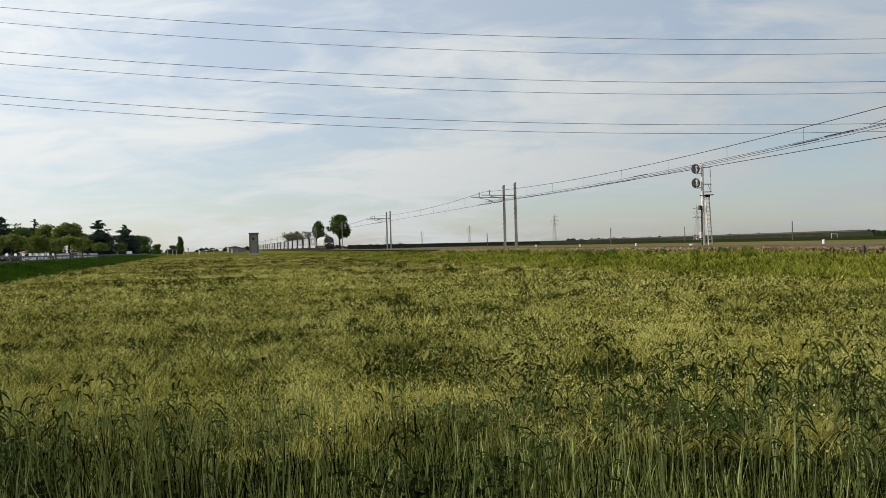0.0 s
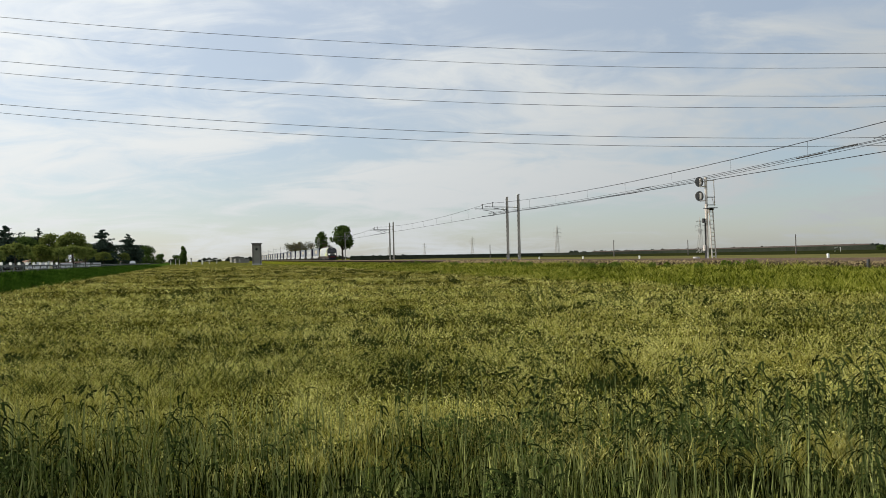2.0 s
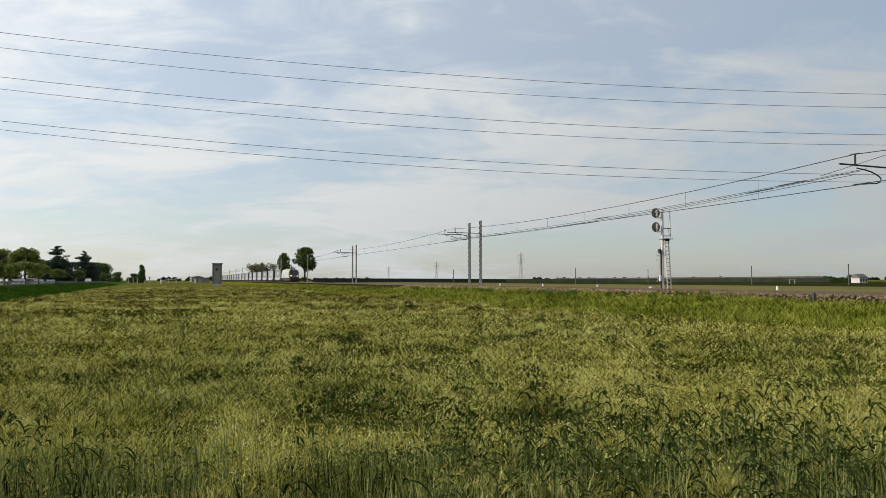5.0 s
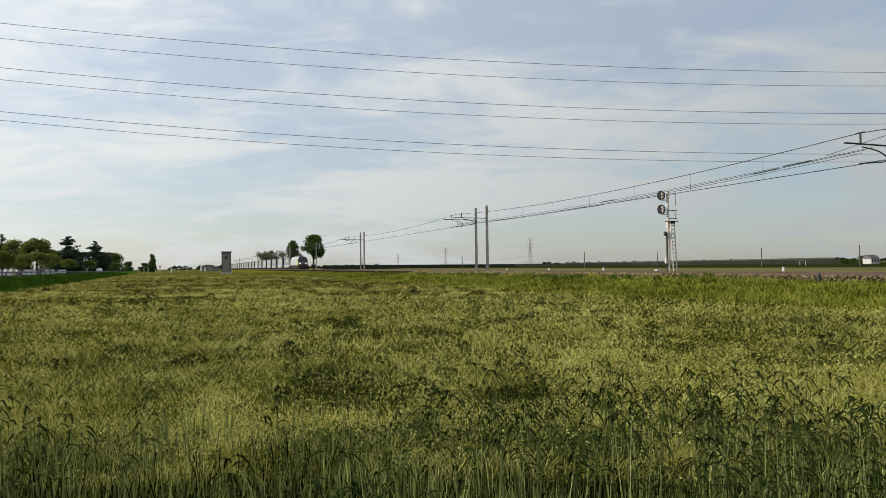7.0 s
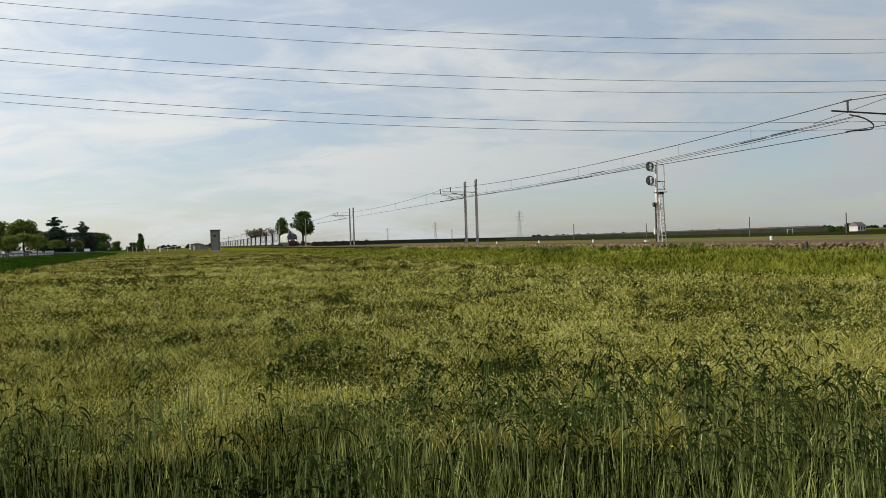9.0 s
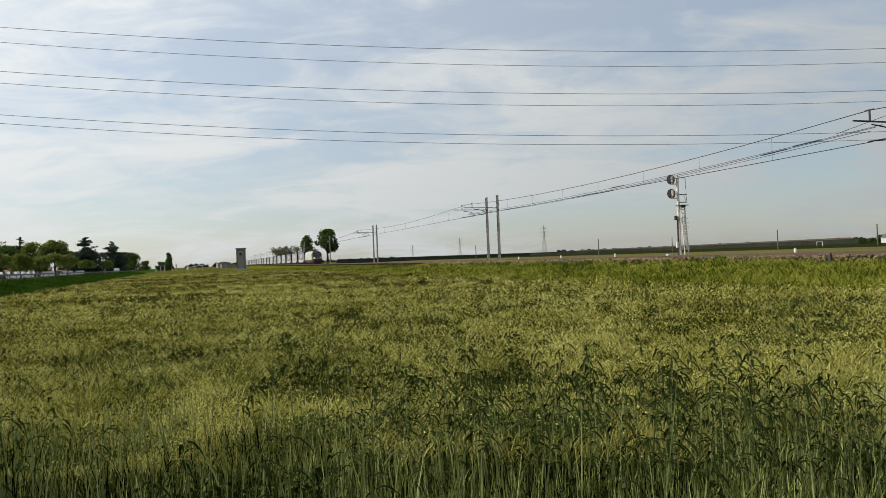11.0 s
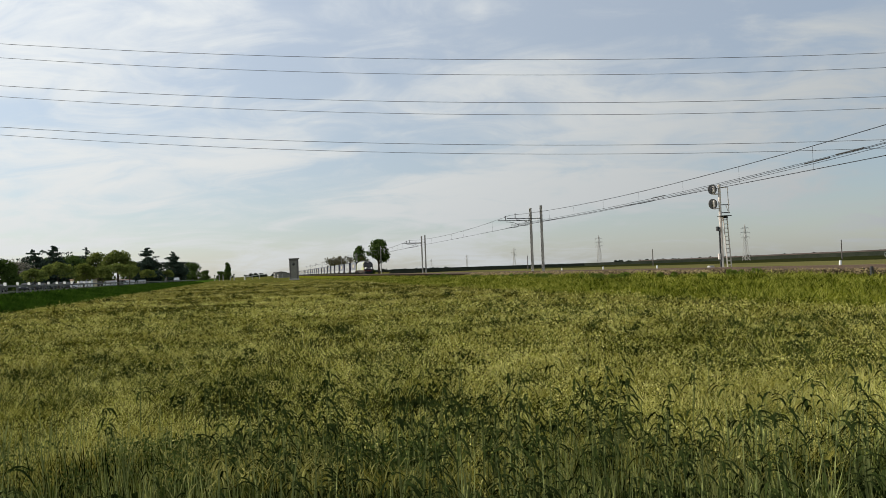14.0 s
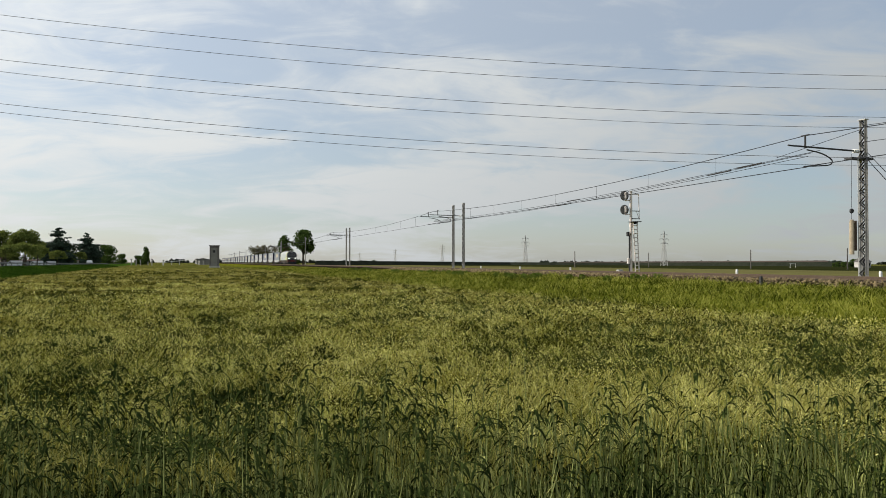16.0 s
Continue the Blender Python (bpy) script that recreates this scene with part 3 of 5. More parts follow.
for d0, za, zb, sg, rr in ((1.9, 7.55, 6.85, 0.45, 0.014), (2.4, 7.40, 6.75, 0.50, 0.016), (2.7, 7.20, 6.68, 0.48, 0.014)):
    part("feeder_wire", Geo().tube(span(wire_pt(1.0, d0, za), wire_pt(60.7, TRACK - 0.1, zb), sg), rr, 4, caps=False), M_WIRE, cat2)
part("contact_wire", Geo().tube(span(wire_pt(0, 0.3, 7.9), wire_pt(-62, TRACK, 8.0), 0.7), 0.016, 4, caps=False).tube(span(wire_pt(0, 0.1, 8.8), wire_pt(-62, 0, 8.9), 0.9), 0.014, 4, caps=False), M_WIRE, cat2)
for s0, d0, za, zb, sg in ((6.0, 1.9, 7.55, 6.85, 0.45), (8.0, 2.4, 7.40, 6.75, 0.50), (26.0, 1.9, 7.55, 6.85, 0.45), (27.0, 2.7, 7.20, 6.68, 0.48)):
    ends = []
    for q in (s0 - 1.0, s0 + 1.0):
        u = (q - 1.0) / 59.7
        ends.append(wire_pt(q, d0 + (TRACK - 0.1 - d0) * u, za + (zb - za) * u - 4 * sg * u * (1 - u)))
    part("rod_insulator", Geo().tube(ends, 0.042, 6), M_DARKSTEEL, cat2, "dark rod insulator in the wire")

# ---- signal ----
sig = thing("railway_signal", "cream white railway signal post with round black targets and a ladder", "railway signal", rail_pose(20.8, 0.3, 0.62, 180) @ Matrix.Diagonal((1, 1, 1.017, 1)))
part("post", Geo().tube([(0, 0, 0), (0, 0, 6.6)], 0.105, 10), M_SIGPAINT, sig)
part("base_box", Geo().box((0, 0, 0.15), (0.5, 0.5, 0.4), bevel=0.03), M_CONC, sig)
part("cable_duct", Geo().box((-0.02, -0.13, 1.6), (0.10, 0.10, 3.0), bevel=0.02), M_DARKSTEEL, sig, "dark cable duct")
for side in (-0.17, 0.17):
    part("ladder_rail", Geo().tube([(0.30, side + 0.40, 0.0), (0.22, side + 0.24, 4.15)], 0.05, 6), M_SIGPAINT, sig)
for i in range(13):
    u = (i + 0.6) / 13.4
    xx, yy = 0.30 - 0.08 * u, 0.40 - 0.16 * u
    part("ladder_rung", Geo().tube([(xx, yy - 0.17, 4.15 * u), (xx, yy + 0.17, 4.15 * u)], 0.037, 6), M_SIGPAINT, sig)
part("platform", Geo().box((0.22, 0.2, 4.2), (0.85, 0.7, 0.05)).box((0.22, 0.2, 4.1), (0.75, 0.06, 0.16)), M_DARKSTEEL, sig, "dark steel platform")
part("platform_bracket", Geo().tube([(0, 0, 3.7), (0.0, 0.05, 4.15)], 0.10, 8, 0.2), M_SIGPAINT, sig)
for zz, yy in ((6.35, 0.62), (5.05, 0.72), (4.45, 0.72)):
    part("guard_rail", Geo().tube([(0.1, 0.02, zz), (0.15, yy, zz)], 0.035, 6), M_SIGPAINT if zz > 6 else M_DARKSTEEL, sig)
part("guard_upright", Geo().tube([(0.15, 0.62, 6.35), (0.15, 0.66, 4.4)], 0.034, 6).tube([(0.15, 0.4, 5.05), (0.15, 0.6, 4.5)], 0.02, 6), M_SIGPAINT, sig)
for zz in (6.25, 5.15):
    tg = part("target", Geo().tube([(-0.22, -0.46, zz), (-0.19, -0.46, zz)], 0.36, 28), M_SIGNBLACK, sig, "round black signal target")
    part("rim", Geo().tube([(-0.225, -0.46, zz), (-0.185, -0.46, zz)], 0.385, 28), M_GREYRIM, tg)
    part("lamp_housing", Geo().box((-0.10, -0.44, zz), (0.20, 0.16, 0.5), bevel=0.04), M_SIGPAINT, tg, "white lamp housing")
    part("arm", Geo().tube([(0, 0, zz - 0.35), (-0.12, -0.46, zz - 0.38)], 0.05, 6).tube([(-0.12, -0.46, zz - 0.4), (-0.12, -0.46, zz - 0.1)], 0.05, 6), M_SIGPAINT, tg)
part("junction_box", Geo().box((0, -0.28, 3.25), (0.2, 0.2, 0.34), bevel=0.02), M_DARKSTEEL, sig, "dark grey junction box")
part("side_box", Geo().box((0, -0.24, 1.15), (0.18, 0.18, 0.45), bevel=0.03), M_SIGPAINT, sig)
part("relay_box", Geo().box((0.1, -1.1, 0.38), (0.35, 0.42, 0.22), bevel=0.03), M_GALV, sig, "low pale grey cable box")


# ---- lineside markers ----
def marker(s, d, z, h, w, material, label):
    t = thing("marker_post", label, "post", rail_pose(s, d, z))
    part("post", Geo().box((0, 0, h / 2), (w, w, h), bevel=0.02), material, t)
    part("cap", Geo().box((0, 0, h + 0.015), (w * 0.8, w * 0.8, 0.04), bevel=0.01), material, t)


for s0 in (8.9, 30.3, 41.0, 51.9, -1.3):
    marker(s0, 0.4, 0.70, 0.52, 0.13, M_WHITE, "short white lineside marker post behind the track")
for s0 in (0.8, -17.2):
    marker(s0, 6.0, 0.45, 0.5, 0.14, M_DARKSTEEL, "short dark post at the ballast edge")

# ---- high voltage conductors overhead ----
HV_K = 3.7e-4
hv_dir = Vector((0.99826, 0.05896, 0))
hv_mid = Vector((0.0, 110.0, 0))
hv_n = Vector((-0.05896, 0.99826, 0))
for lvl in (18.09, 24.53, 31.08):
    for off in (0.0, 8.8):
        pts = []
        for i in range(61):
            u = -190 + i * 8.0
            p = hv_mid + hv_dir * u + hv_n * off
            pts.append((p.x, p.y, lvl + HV_K * (u - 70.4) ** 2))
        w = part("power_line", Geo().tube(pts, 0.036, 5, caps=False), M_HVWIRE)
        tagged(w, "grey high voltage conductor sagging high across the field", "power line", group="high voltage conductors")


# ---- pylons ----
def pylon(h):
    t = thing("pylon", "distant grey lattice electricity pylon with three pairs of arms", "pylon", group="distant pylons")
    k = h / 24.0
    r = 0.13 * k
    half = lambda z: (1.15 * (1 - z / 17) + 0.55 if z < 17 else 0.55 - 0.4 * (z - 17) / 7) * k
    for sx in (-1, 1):
        for sy in (-1, 1):
            part("leg", Geo().tube([(sx * half(z), sy * half(z), z * k) for z in (0, 6, 12, 17, 24)], r, 4, r * 0.7), M_GALV, t)
    g = Geo()
    lv = [0, 3.5, 6.5, 9.2, 11.5, 13.5, 15.3, 17, 19, 21, 23]
    for a, b in zip(lv[:-1], lv[1:]):
        ha, hb = half(a), half(b)
        for sx, sy, ex, ey in ((-1, -1, 1, -1), (1, -1, 1, 1), (1, 1, -1, 1), (-1, 1, -1, -1)):
            g.tube([(sx * ha, sy * ha, a * k), (ex * hb, ey * hb, b * k)], r * 0.55, 4, caps=False)
            g.tube([(ex * ha, ey * ha, a * k), (sx * hb, sy * hb, b * k)], r * 0.55, 4, caps=False)
    part("bracing", g, M_GALV, t)
    for z, w in ((15.2, 3.0), (18.2, 3.4), (21.2, 2.8)):
        for sx in (-1, 1):
            gg = Geo().tube([(0, 0, z * k), (sx * w * k, 0, (z + 0.25) * k)], r * 0.8, 4).tube([(0, 0, (z + 1.1) * k), (sx * w * k, 0, (z + 0.25) * k)], r * 0.6, 4)
            gg.tube([(sx * w * k, 0, (z + 0.2) * k), (sx * w * k, 0, (z - 1.1) * k)], r * 0.7, 4)
            part("arm", gg, M_GALV, t)
    return t


py = pylon(23.2)
py.matrix_basis = pose(77, 600, GROUND - fall(600), 0, 0, 15) @ Matrix.Scale(1.05, 4)
for x, y, sc in ((139.4, 433, 0.90), (10.8, 900, 1.07), (-67, 1250, 1.08), (-170, 1650, 1.1)):
    copy_thing(py, pose(x, y, GROUND - fall(y), 0, 0, 15)).scale = (sc, sc, sc)


# ---- poles beyond the line ----
pole = thing("utility_pole", "thin grey timber pole standing in the far field", "pole", pose(51.2, 249.9, GROUND - fall(249.9)), group="far poles")
part("shaft", Geo().tube([(0, 0, 0), (0, 0, 5.4)], 0.17, 8, 0.13), M_WOODPOLE, pole)
part("pole_top", Geo().tube([(0, 0, 5.4), (0, 0, 5.6)], 0.17, 8, 0.06), M_DARKSTEEL, pole)
for x, y in ((10.5, 289.9), (85.4, 279.9), (96.7, 214.9), (111.3, 189.9)):
    copy_thing(pole, pose(x, y, GROUND - fall(y)))


# ---- train ----
def bogie(parent, x, wheels=(-1.3, 1.3), r=0.46, name="bogie"):
    b = part(name, Geo().box((x, 1.05, 0.62), (3.2, 0.16, 0.34), bevel=0.04).box((x, -1.05, 0.62), (3.2, 0.16, 0.34), bevel=0.04).box((x, 0, 0.7), (0.7, 2.2, 0.3)), M_UNDER, parent, "dirty brown bogie frame")
    for w in wheels:
        for sy in (-0.75, 0.75):
            part("wheel", Geo().tube([(x + w, sy - 0.07, r), (x + w, sy + 0.07, r)], r, 20), M_DARKSTEEL, b)
            part("axle_box", Geo().box((x + w, sy * 1.42, r + 0.05), (0.36, 0.18, 0.34), bevel=0.04), M_UNDER, b)
    return b


def bar_rows(parent, y, x0, z0, w, h, n, material, name="marking"):
    """Unreadable lettering as plain bars on a side face."""
    for k in range(n):
        part(name, Geo().box((x0 + (k + 0.5) * w / n, y, z0), (w / n * 0.78, 0.012, h)), material, parent)


# local x runs from the cab front (0) backwards, y across; the meadow side is +y
def locomotive(m):
    L, H = 18.98, 3.86
    t = thing("electric_locomotive", "silver white and lime electric freight locomotive with a dark cab front", "locomotive", m)
    prof = [(1.45, 1.24), (1.49, 1.45), (1.49, 2.9), (1.40, 3.35), (1.18, 3.70), (0.85, 3.84), (-0.85, 3.84), (-1.18, 3.70), (-1.40, 3.35), (-1.49, 2.9), (-1.49, 1.45), (-1.45, 1.24)]

    def ring(x, k=1.0, zoff=0.0):
        return [(x, a * k, b + zoff) for a, b in prof]

    n = len(prof)

    def skin(rings):
        g = Geo()
        for r in rings:
            g.v.extend(r)
        for i in range(len(rings) - 1):
            g.f.extend([(i * n + k, (i + 1) * n + k, (i + 1) * n + (k + 1) % n, i * n + (k + 1) % n) for k in range(n)])
        g.f.append(tuple(range(n)))
        g.f.append(tuple((len(rings) - 1) * n + k for k in range(n - 1, -1, -1)))
        return g

    part("body", skin([ring(2.9), ring(L - 2.9)]), M_LOCOWHITE, t)

    def cab(x0, sgn):
        def nose(z):
            if z < 1.9:
                return 0.10 + 0.05 * (1.9 - z)
            return 0.10 + max(0.0, z - 2.0) * 0.52
        g = Geo()
        front = [(x0 + sgn * nose(b), a * (0.90 if b < 3.5 else 0.86), b) for a, b in prof]
        mid_ = [(x0 + sgn * (nose(b) + 0.32), a * 0.985, b) for a, b in prof]
        return front, mid_

    for x0, sgn in ((0.0, 1), (L, -1)):
        fr, md = cab(x0, sgn)
        inner = ring(x0 + sgn * 2.9)
        shell = Geo()
        for r in (md, inner):
            shell.v.extend(r)
        shell.f.extend([(k, n + k, n + (k + 1) % n, (k + 1) % n) for k in range(n)])
        c = part("cab", shell, M_LIME, t, "lime yellow cab shell")
        face = Geo()
        for r in (fr, md):
            face.v.extend(r)
        face.f.extend([(k, n + k, n + (k + 1) % n, (k + 1) % n) for k in range(n)])
        face.f.append(tuple(range(n)))
        part("cab_front", face, M_LOCODARK, c, "dark grey cab front")
        # raked windscreen, lamps, buffer beam
        def on(z, y, o=0.02):
            zz = max(0.0, z - 2.0) * 0.52 + 0.10
            return (x0 + sgn * (zz - o), y, z)
        part("windscreen", Geo().add([on(2.35, -1.18), on(2.35, 1.18), on(3.42, 1.02), on(3.42, -1.02)] + [on(2.35, -1.18, -0.03), on(2.35, 1.18, -0.03), on(3.42, 1.02, -0.03), on(3.42, -1.02, -0.03)], [(0, 1, 2, 3), (7, 6, 5, 4), (0, 4, 5, 1), (1, 5, 6, 2), (2, 6, 7, 3), (3, 7, 4, 0)]), M_GLASS, c, "raked dark windscreen")
        for y in (-0.95, 0.95):
            part("headlight", Geo().box((x0 + sgn * 0.10, y, 1.88), (0.10, 0.36, 0.2), bevel=0.03), M_LIT if sgn > 0 else M_LAMP, c, "lit headlight" if sgn > 0 else "clear headlight")
        part("headlight", Geo().box(on(3.58, 0), (0.08, 0.3, 0.14), bevel=0.02), M_LAMP, c, "small top headlight")
        part("front_band", Geo().box((x0 + sgn * 0.12, 0, 2.12), (0.06, 2.3, 0.07)).box((x0 + sgn * 0.11, 0, 1.66), (0.06, 2.4, 0.06)), M_PALEBAR, c, "thin pale bands")
        part("buffer_beam", Geo().box((x0 + sgn * 0.22, 0, 1.05), (0.36, 2.7, 0.46), bevel=0.05), M_RED, c, "dark red buffer beam")
        part("snow_plough", Geo().box((x0 + sgn * 0.35, 0, 0.52), (0.30, 2.4, 0.6), bevel=0.06), M_LOCODARK, c)
        for y in (-0.88, 0.88):
            b = part("buffer", Geo().tube([(x0 + sgn * 0.1, y, 1.05), (x0 - sgn * 0.42, y, 1.05)], 0.11, 12), M_DARKSTEEL, c)
            part("buffer_head", Geo().tube([(x0 - sgn * 0.42, y, 1.05), (x0 - sgn * 0.47, y, 1.05)], 0.27, 16), M_DARKSTEEL, b)
        part("coupling", Geo().tube([(x0, 0, 1.0), (x0 - sgn * 0.3, 0, 0.9), (x0 - sgn * 0.28, 0, 0.6)], 0.06, 8), M_DARKSTEEL, c)
        for sy in (-1, 1):
            part("side_window", Geo().box((x0 + sgn * 1.55, sy * 1.455, 2.7), (0.62, 0.08, 0.78), bevel=0.03), M_GLASS, c, "dark side window")
            part("cab_door", Geo().box((x0 + sgn * 2.42, sy * 1.497, 2.15), (0.66, 0.02, 1.95)), M_LOCOWHITE, c)
            part("handrail", Geo().tube([(x0 + sgn * 2.02, sy * 1.54, 1.2), (x0 + sgn * 2.02, sy * 1.54, 2.4)], 0.02, 6), M_DARKSTEEL, c)
            part("mirror", Geo().box((x0 + sgn * 0.85, sy * 1.52, 2.9), (0.07, 0.14, 0.34)), M_LOCODARK, c)
    for sy in (-1, 1):
        part("roof_edge", Geo().box((L / 2, sy * 1.30, 3.60), (L - 6, 0.05, 0.06)), M_GREYART, t)
        part("side_sill", Geo().box((L / 2, sy * 1.44, 1.18), (L - 2.2, 0.05, 0.2)), M_UNDER, t, "dark lower sill")
        part("lime_panel", Geo().add([(3.0, sy * 1.497, 1.3), (5.6, sy * 1.497, 1.3), (5.1, sy * 1.497, 2.0), (4.0, sy * 1.497, 2.2), (3.0, sy * 1.497, 2.5)] + [(3.0, sy * 1.48, 1.3), (5.6, sy * 1.48, 1.3), (5.1, sy * 1.48, 2.0), (4.0, sy * 1.48, 2.2), (3.0, sy * 1.48, 2.5)], [(0, 1, 2, 3, 4), (9, 8, 7, 6, 5), (0, 5, 6, 1), (1, 6, 7, 2), (2, 7, 8, 3), (3, 8, 9, 4), (4, 9, 5, 0)]), M_LIME, t, "lime yellow flank panel")
        peaks = [(9.0, 1.3), (9.6, 2.0), (10.3, 1.55), (11.2, 2.3), (11.9, 1.8), (12.7, 2.6), (13.4, 1.9), (14.2, 2.1), (15.4, 1.3)]
        k = len(peaks)
        part("mountain_print", Geo().add([(a, sy * 1.498, b) for a, b in peaks] + [(a, sy * 1.48, b) for a, b in peaks], [tuple(range(k)), tuple(range(2 * k - 1, k - 1, -1))] + [(i, (i + 1) % k, k + (i + 1) % k, k + i) for i in range(k)]), M_GREYART, t, "grey mountain print")
        bar_rows(t, sy * 1.498, 6.9, 2.95, 3.9, 0.22, 9, M_GREYART)
    # roof gear
    roof = part("roof_hatch", Geo().box((L / 2, 0, 3.93), (L - 6.6, 1.7, 0.2), bevel=0.05), M_GREYART, t)
    for x in (4.2, 6.0, 7.8, 9.6, 11.4, 13.2):
        part("roof_unit", Geo().box((x, 0.1, 4.10), (1.1, 1.2, 0.2), bevel=0.04), M_UNDER, roof)
        part("roof_insulator", Geo().tube([(x + 0.8, 0.4, 4.0), (x + 0.8, 0.4, 4.34)], 0.09, 8, 0.06), M_RED, roof)
    part("busbar", Geo().tube([(4, 0.4, 4.36), (15, 0.4, 4.36)], 0.03, 6), M_DARKSTEEL, roof)
    for x, up in ((3.6, 0), (15.2, 1)):
        pz = RAIL_CONTACT - 0.05 if up else 4.45
        g = Geo().box((x, 0, 4.1), (1.6, 1.5, 0.1))
        if up:
            knee = (x + 1.3, 0, (4.15 + pz) / 2)
            for sy in (-0.45, 0.45):
                g.tube([(x - 0.3, sy, 4.15), (knee[0], sy * 0.5, knee[2]), (x - 0.1, sy, pz)], 0.035, 6)
            g.tube([(x - 0.1, -0.85, pz - 0.1), (x - 0.1, -0.5, pz), (x - 0.1, 0.5, pz), (x - 0.1, 0.85, pz - 0.1)], 0.04, 6)
        else:
            for sy in (-0.45, 0.45):
                g.tube([(x - 0.9, sy, 4.2), (x + 1.2, sy * 0.6, 4.38), (x - 1.0, sy, pz)], 0.035, 6)
            g.tube([(x - 1.0, -0.85, pz - 0.1), (x - 1.0, -0.5, pz), (x - 1.0, 0.5, pz), (x - 1.0, 0.85, pz - 0.1)], 0.04, 6)
        part("pantograph", g, M_RED if up else M_DARKSTEEL, t, "raised red pantograph" if up else "folded dark pantograph")
    part("underframe", Geo().box((L / 2, 0, 0.85), (L - 1.2, 2.3, 0.5), bevel=0.05), M_UNDER, t)
    part("transformer_box", Geo().box((L / 2, 0, 0.55), (4.4, 2.5, 0.7), bevel=0.08), M_UNDER, t)
    bogie(t, 4.6, (-1.3, 1.3), 0.6)
    bogie(t, L - 4.6, (-1.3, 1.3), 0.6)
    return t


RAIL_CONTACT = CONT + 0.2 - RAILTOP
WL = 19.6


def wagon(m):
    t = thing("flat_wagon", "low grey brown intermodal wagon under a loaded trailer", "wagon", m, group="train wagons")
    for sy in (-1.3, 1.3):
        part("side_sill", Geo().box((WL / 2, sy, 0.88), (WL - 0.7, 0.14, 0.36), bevel=0.03), M_UNDER, t)
    part("deck", Geo().box((WL / 2, 0, 0.98), (WL - 0.8, 2.5, 0.12)), M_UNDER, t)
    part("pocket", Geo().box((WL * 0.56, 0, 0.6), (8.2, 2.3, 0.42), bevel=0.06), M_UNDER, t)
    for sy in (-1.36, 1.36):
        part("pocket_side", Geo().extrude([(3.4, 1.22), (4.6, 0.66), (15.0, 0.66), (16.2, 1.22)], (0, sy - 0.03, 0), (0, sy + 0.03, 0), (1, 0, 0), (0, 0, 1)), M_GREYART, t, "pale grey pocket side")
    bogie(t, 1.9, (-0.9, 0.9))
    bogie(t, WL - 1.9, (-0.9, 0.9))
    for x in (0.1, WL - 0.1):
        part("end_beam", Geo().box((x, 0, 1.0), (0.2, 2.5, 0.35)), M_DARKSTEEL, t)
    part("coupler", Geo().tube([(-0.35, 0, 1.0), (0.1, 0, 1.0)], 0.1, 8), M_DARKSTEEL, t)
    return t


def trailer(m, cur, label, mark):
    T, W, Z0, Z1 = 15.0, 2.55, 1.35, 4.05
    t = thing("semi_trailer", label, "trailer", m, group="loaded trailers")
    part("body", Geo().box((T / 2, 0, (Z0 + Z1) / 2), (T - 0.08, W - 0.06, Z1 - Z0), bevel=0.03), cur, t)
    for x in (0.0, T):
        part("end_wall", Geo().box((x, 0, (Z0 + Z1) / 2), (0.07, W, Z1 - Z0 + 0.02), bevel=0.02), M_TRAILEND, t, "navy blue end wall")
    for sy in (-1, 1):
        part("bottom_rail", Geo().box((T / 2, sy * W / 2, Z0 - 0.02), (T, 0.08, 0.16)), M_PALEBAR, t, "pale lower rail")
        part("top_rail", Geo().box((T / 2, sy * W / 2, Z1), (T, 0.08, 0.1)), M_TRAILEND, t)
        for k in range(1, 4):
            part("strap", Geo().box((T * k / 4, sy * (W / 2 - 0.015), (Z0 + Z1) / 2), (0.045, 0.02, Z1 - Z0 - 0.1)), M_TRAILEND, t)
        if mark:
            x0 = 5.2
            for i, (wd, dz) in enumerate(((0.9, 0), (0.75, 0.02), (0.75, 0), (0.75, -0.02), (0.9, 0))):
                part("marking", Geo().box((x0 + i * 0.95, sy * (W / 2 - 0.012), 2.95 + dz), (wd, 0.03, 0.80)), M_YELLOW, t, "orange yellow lettering block")
            part("marking", Geo().box((x0 + 2.2, sy * (W / 2 - 0.012), 2.42), (3.4, 0.03, 0.2)), M_YELLOW, t)
        else:
            part("marking", Geo().box((6.6, sy * (W / 2 - 0.012), 2.8), (3.6, 0.03, 0.8)), M_PALEBAR, t, "pale marking block")
    part("chassis", Geo().box((T / 2, 0, 1.2), (T - 1.2, 1.0, 0.2)), M_DARKSTEEL, t)
    for k in range(3):
        for sy in (-0.95, 0.95):
            part("wheel", Geo().tube([(9.2 + k * 1.3, sy - 0.2, 1.02), (9.2 + k * 1.3, sy + 0.2, 1.02)], 0.5, 16), M_TYRE, t)
    return t


HEAD_S = 196.0


def train_pose(s):
    return rail_pose(s, TRACK, RAILTOP)


locomotive(train_pose(HEAD_S))
s = HEAD_S + 18.98 + 0.9
wag = wagon(train_pose(s))
blue = trailer(train_pose(s + 2.3), M_CURTAIN, "blue curtain trailer with orange yellow lettering riding on a wagon", True)
grey = None
for i in range(1, 22):
    s += WL + 0.5
    copy_thing(wag, train_pose(s))
    if i % 7 in (1, 3, 4, 6):
        if grey is None:
            grey = trailer(train_pose(s + 2.3), M_CURTAIN2, "grey curtain trailer with a pale marking riding on a wagon", False)
        else:
            copy_thing(grey, train_pose(s + 2.3))
    else:
        copy_thing(blue, train_pose(s + 2.3))


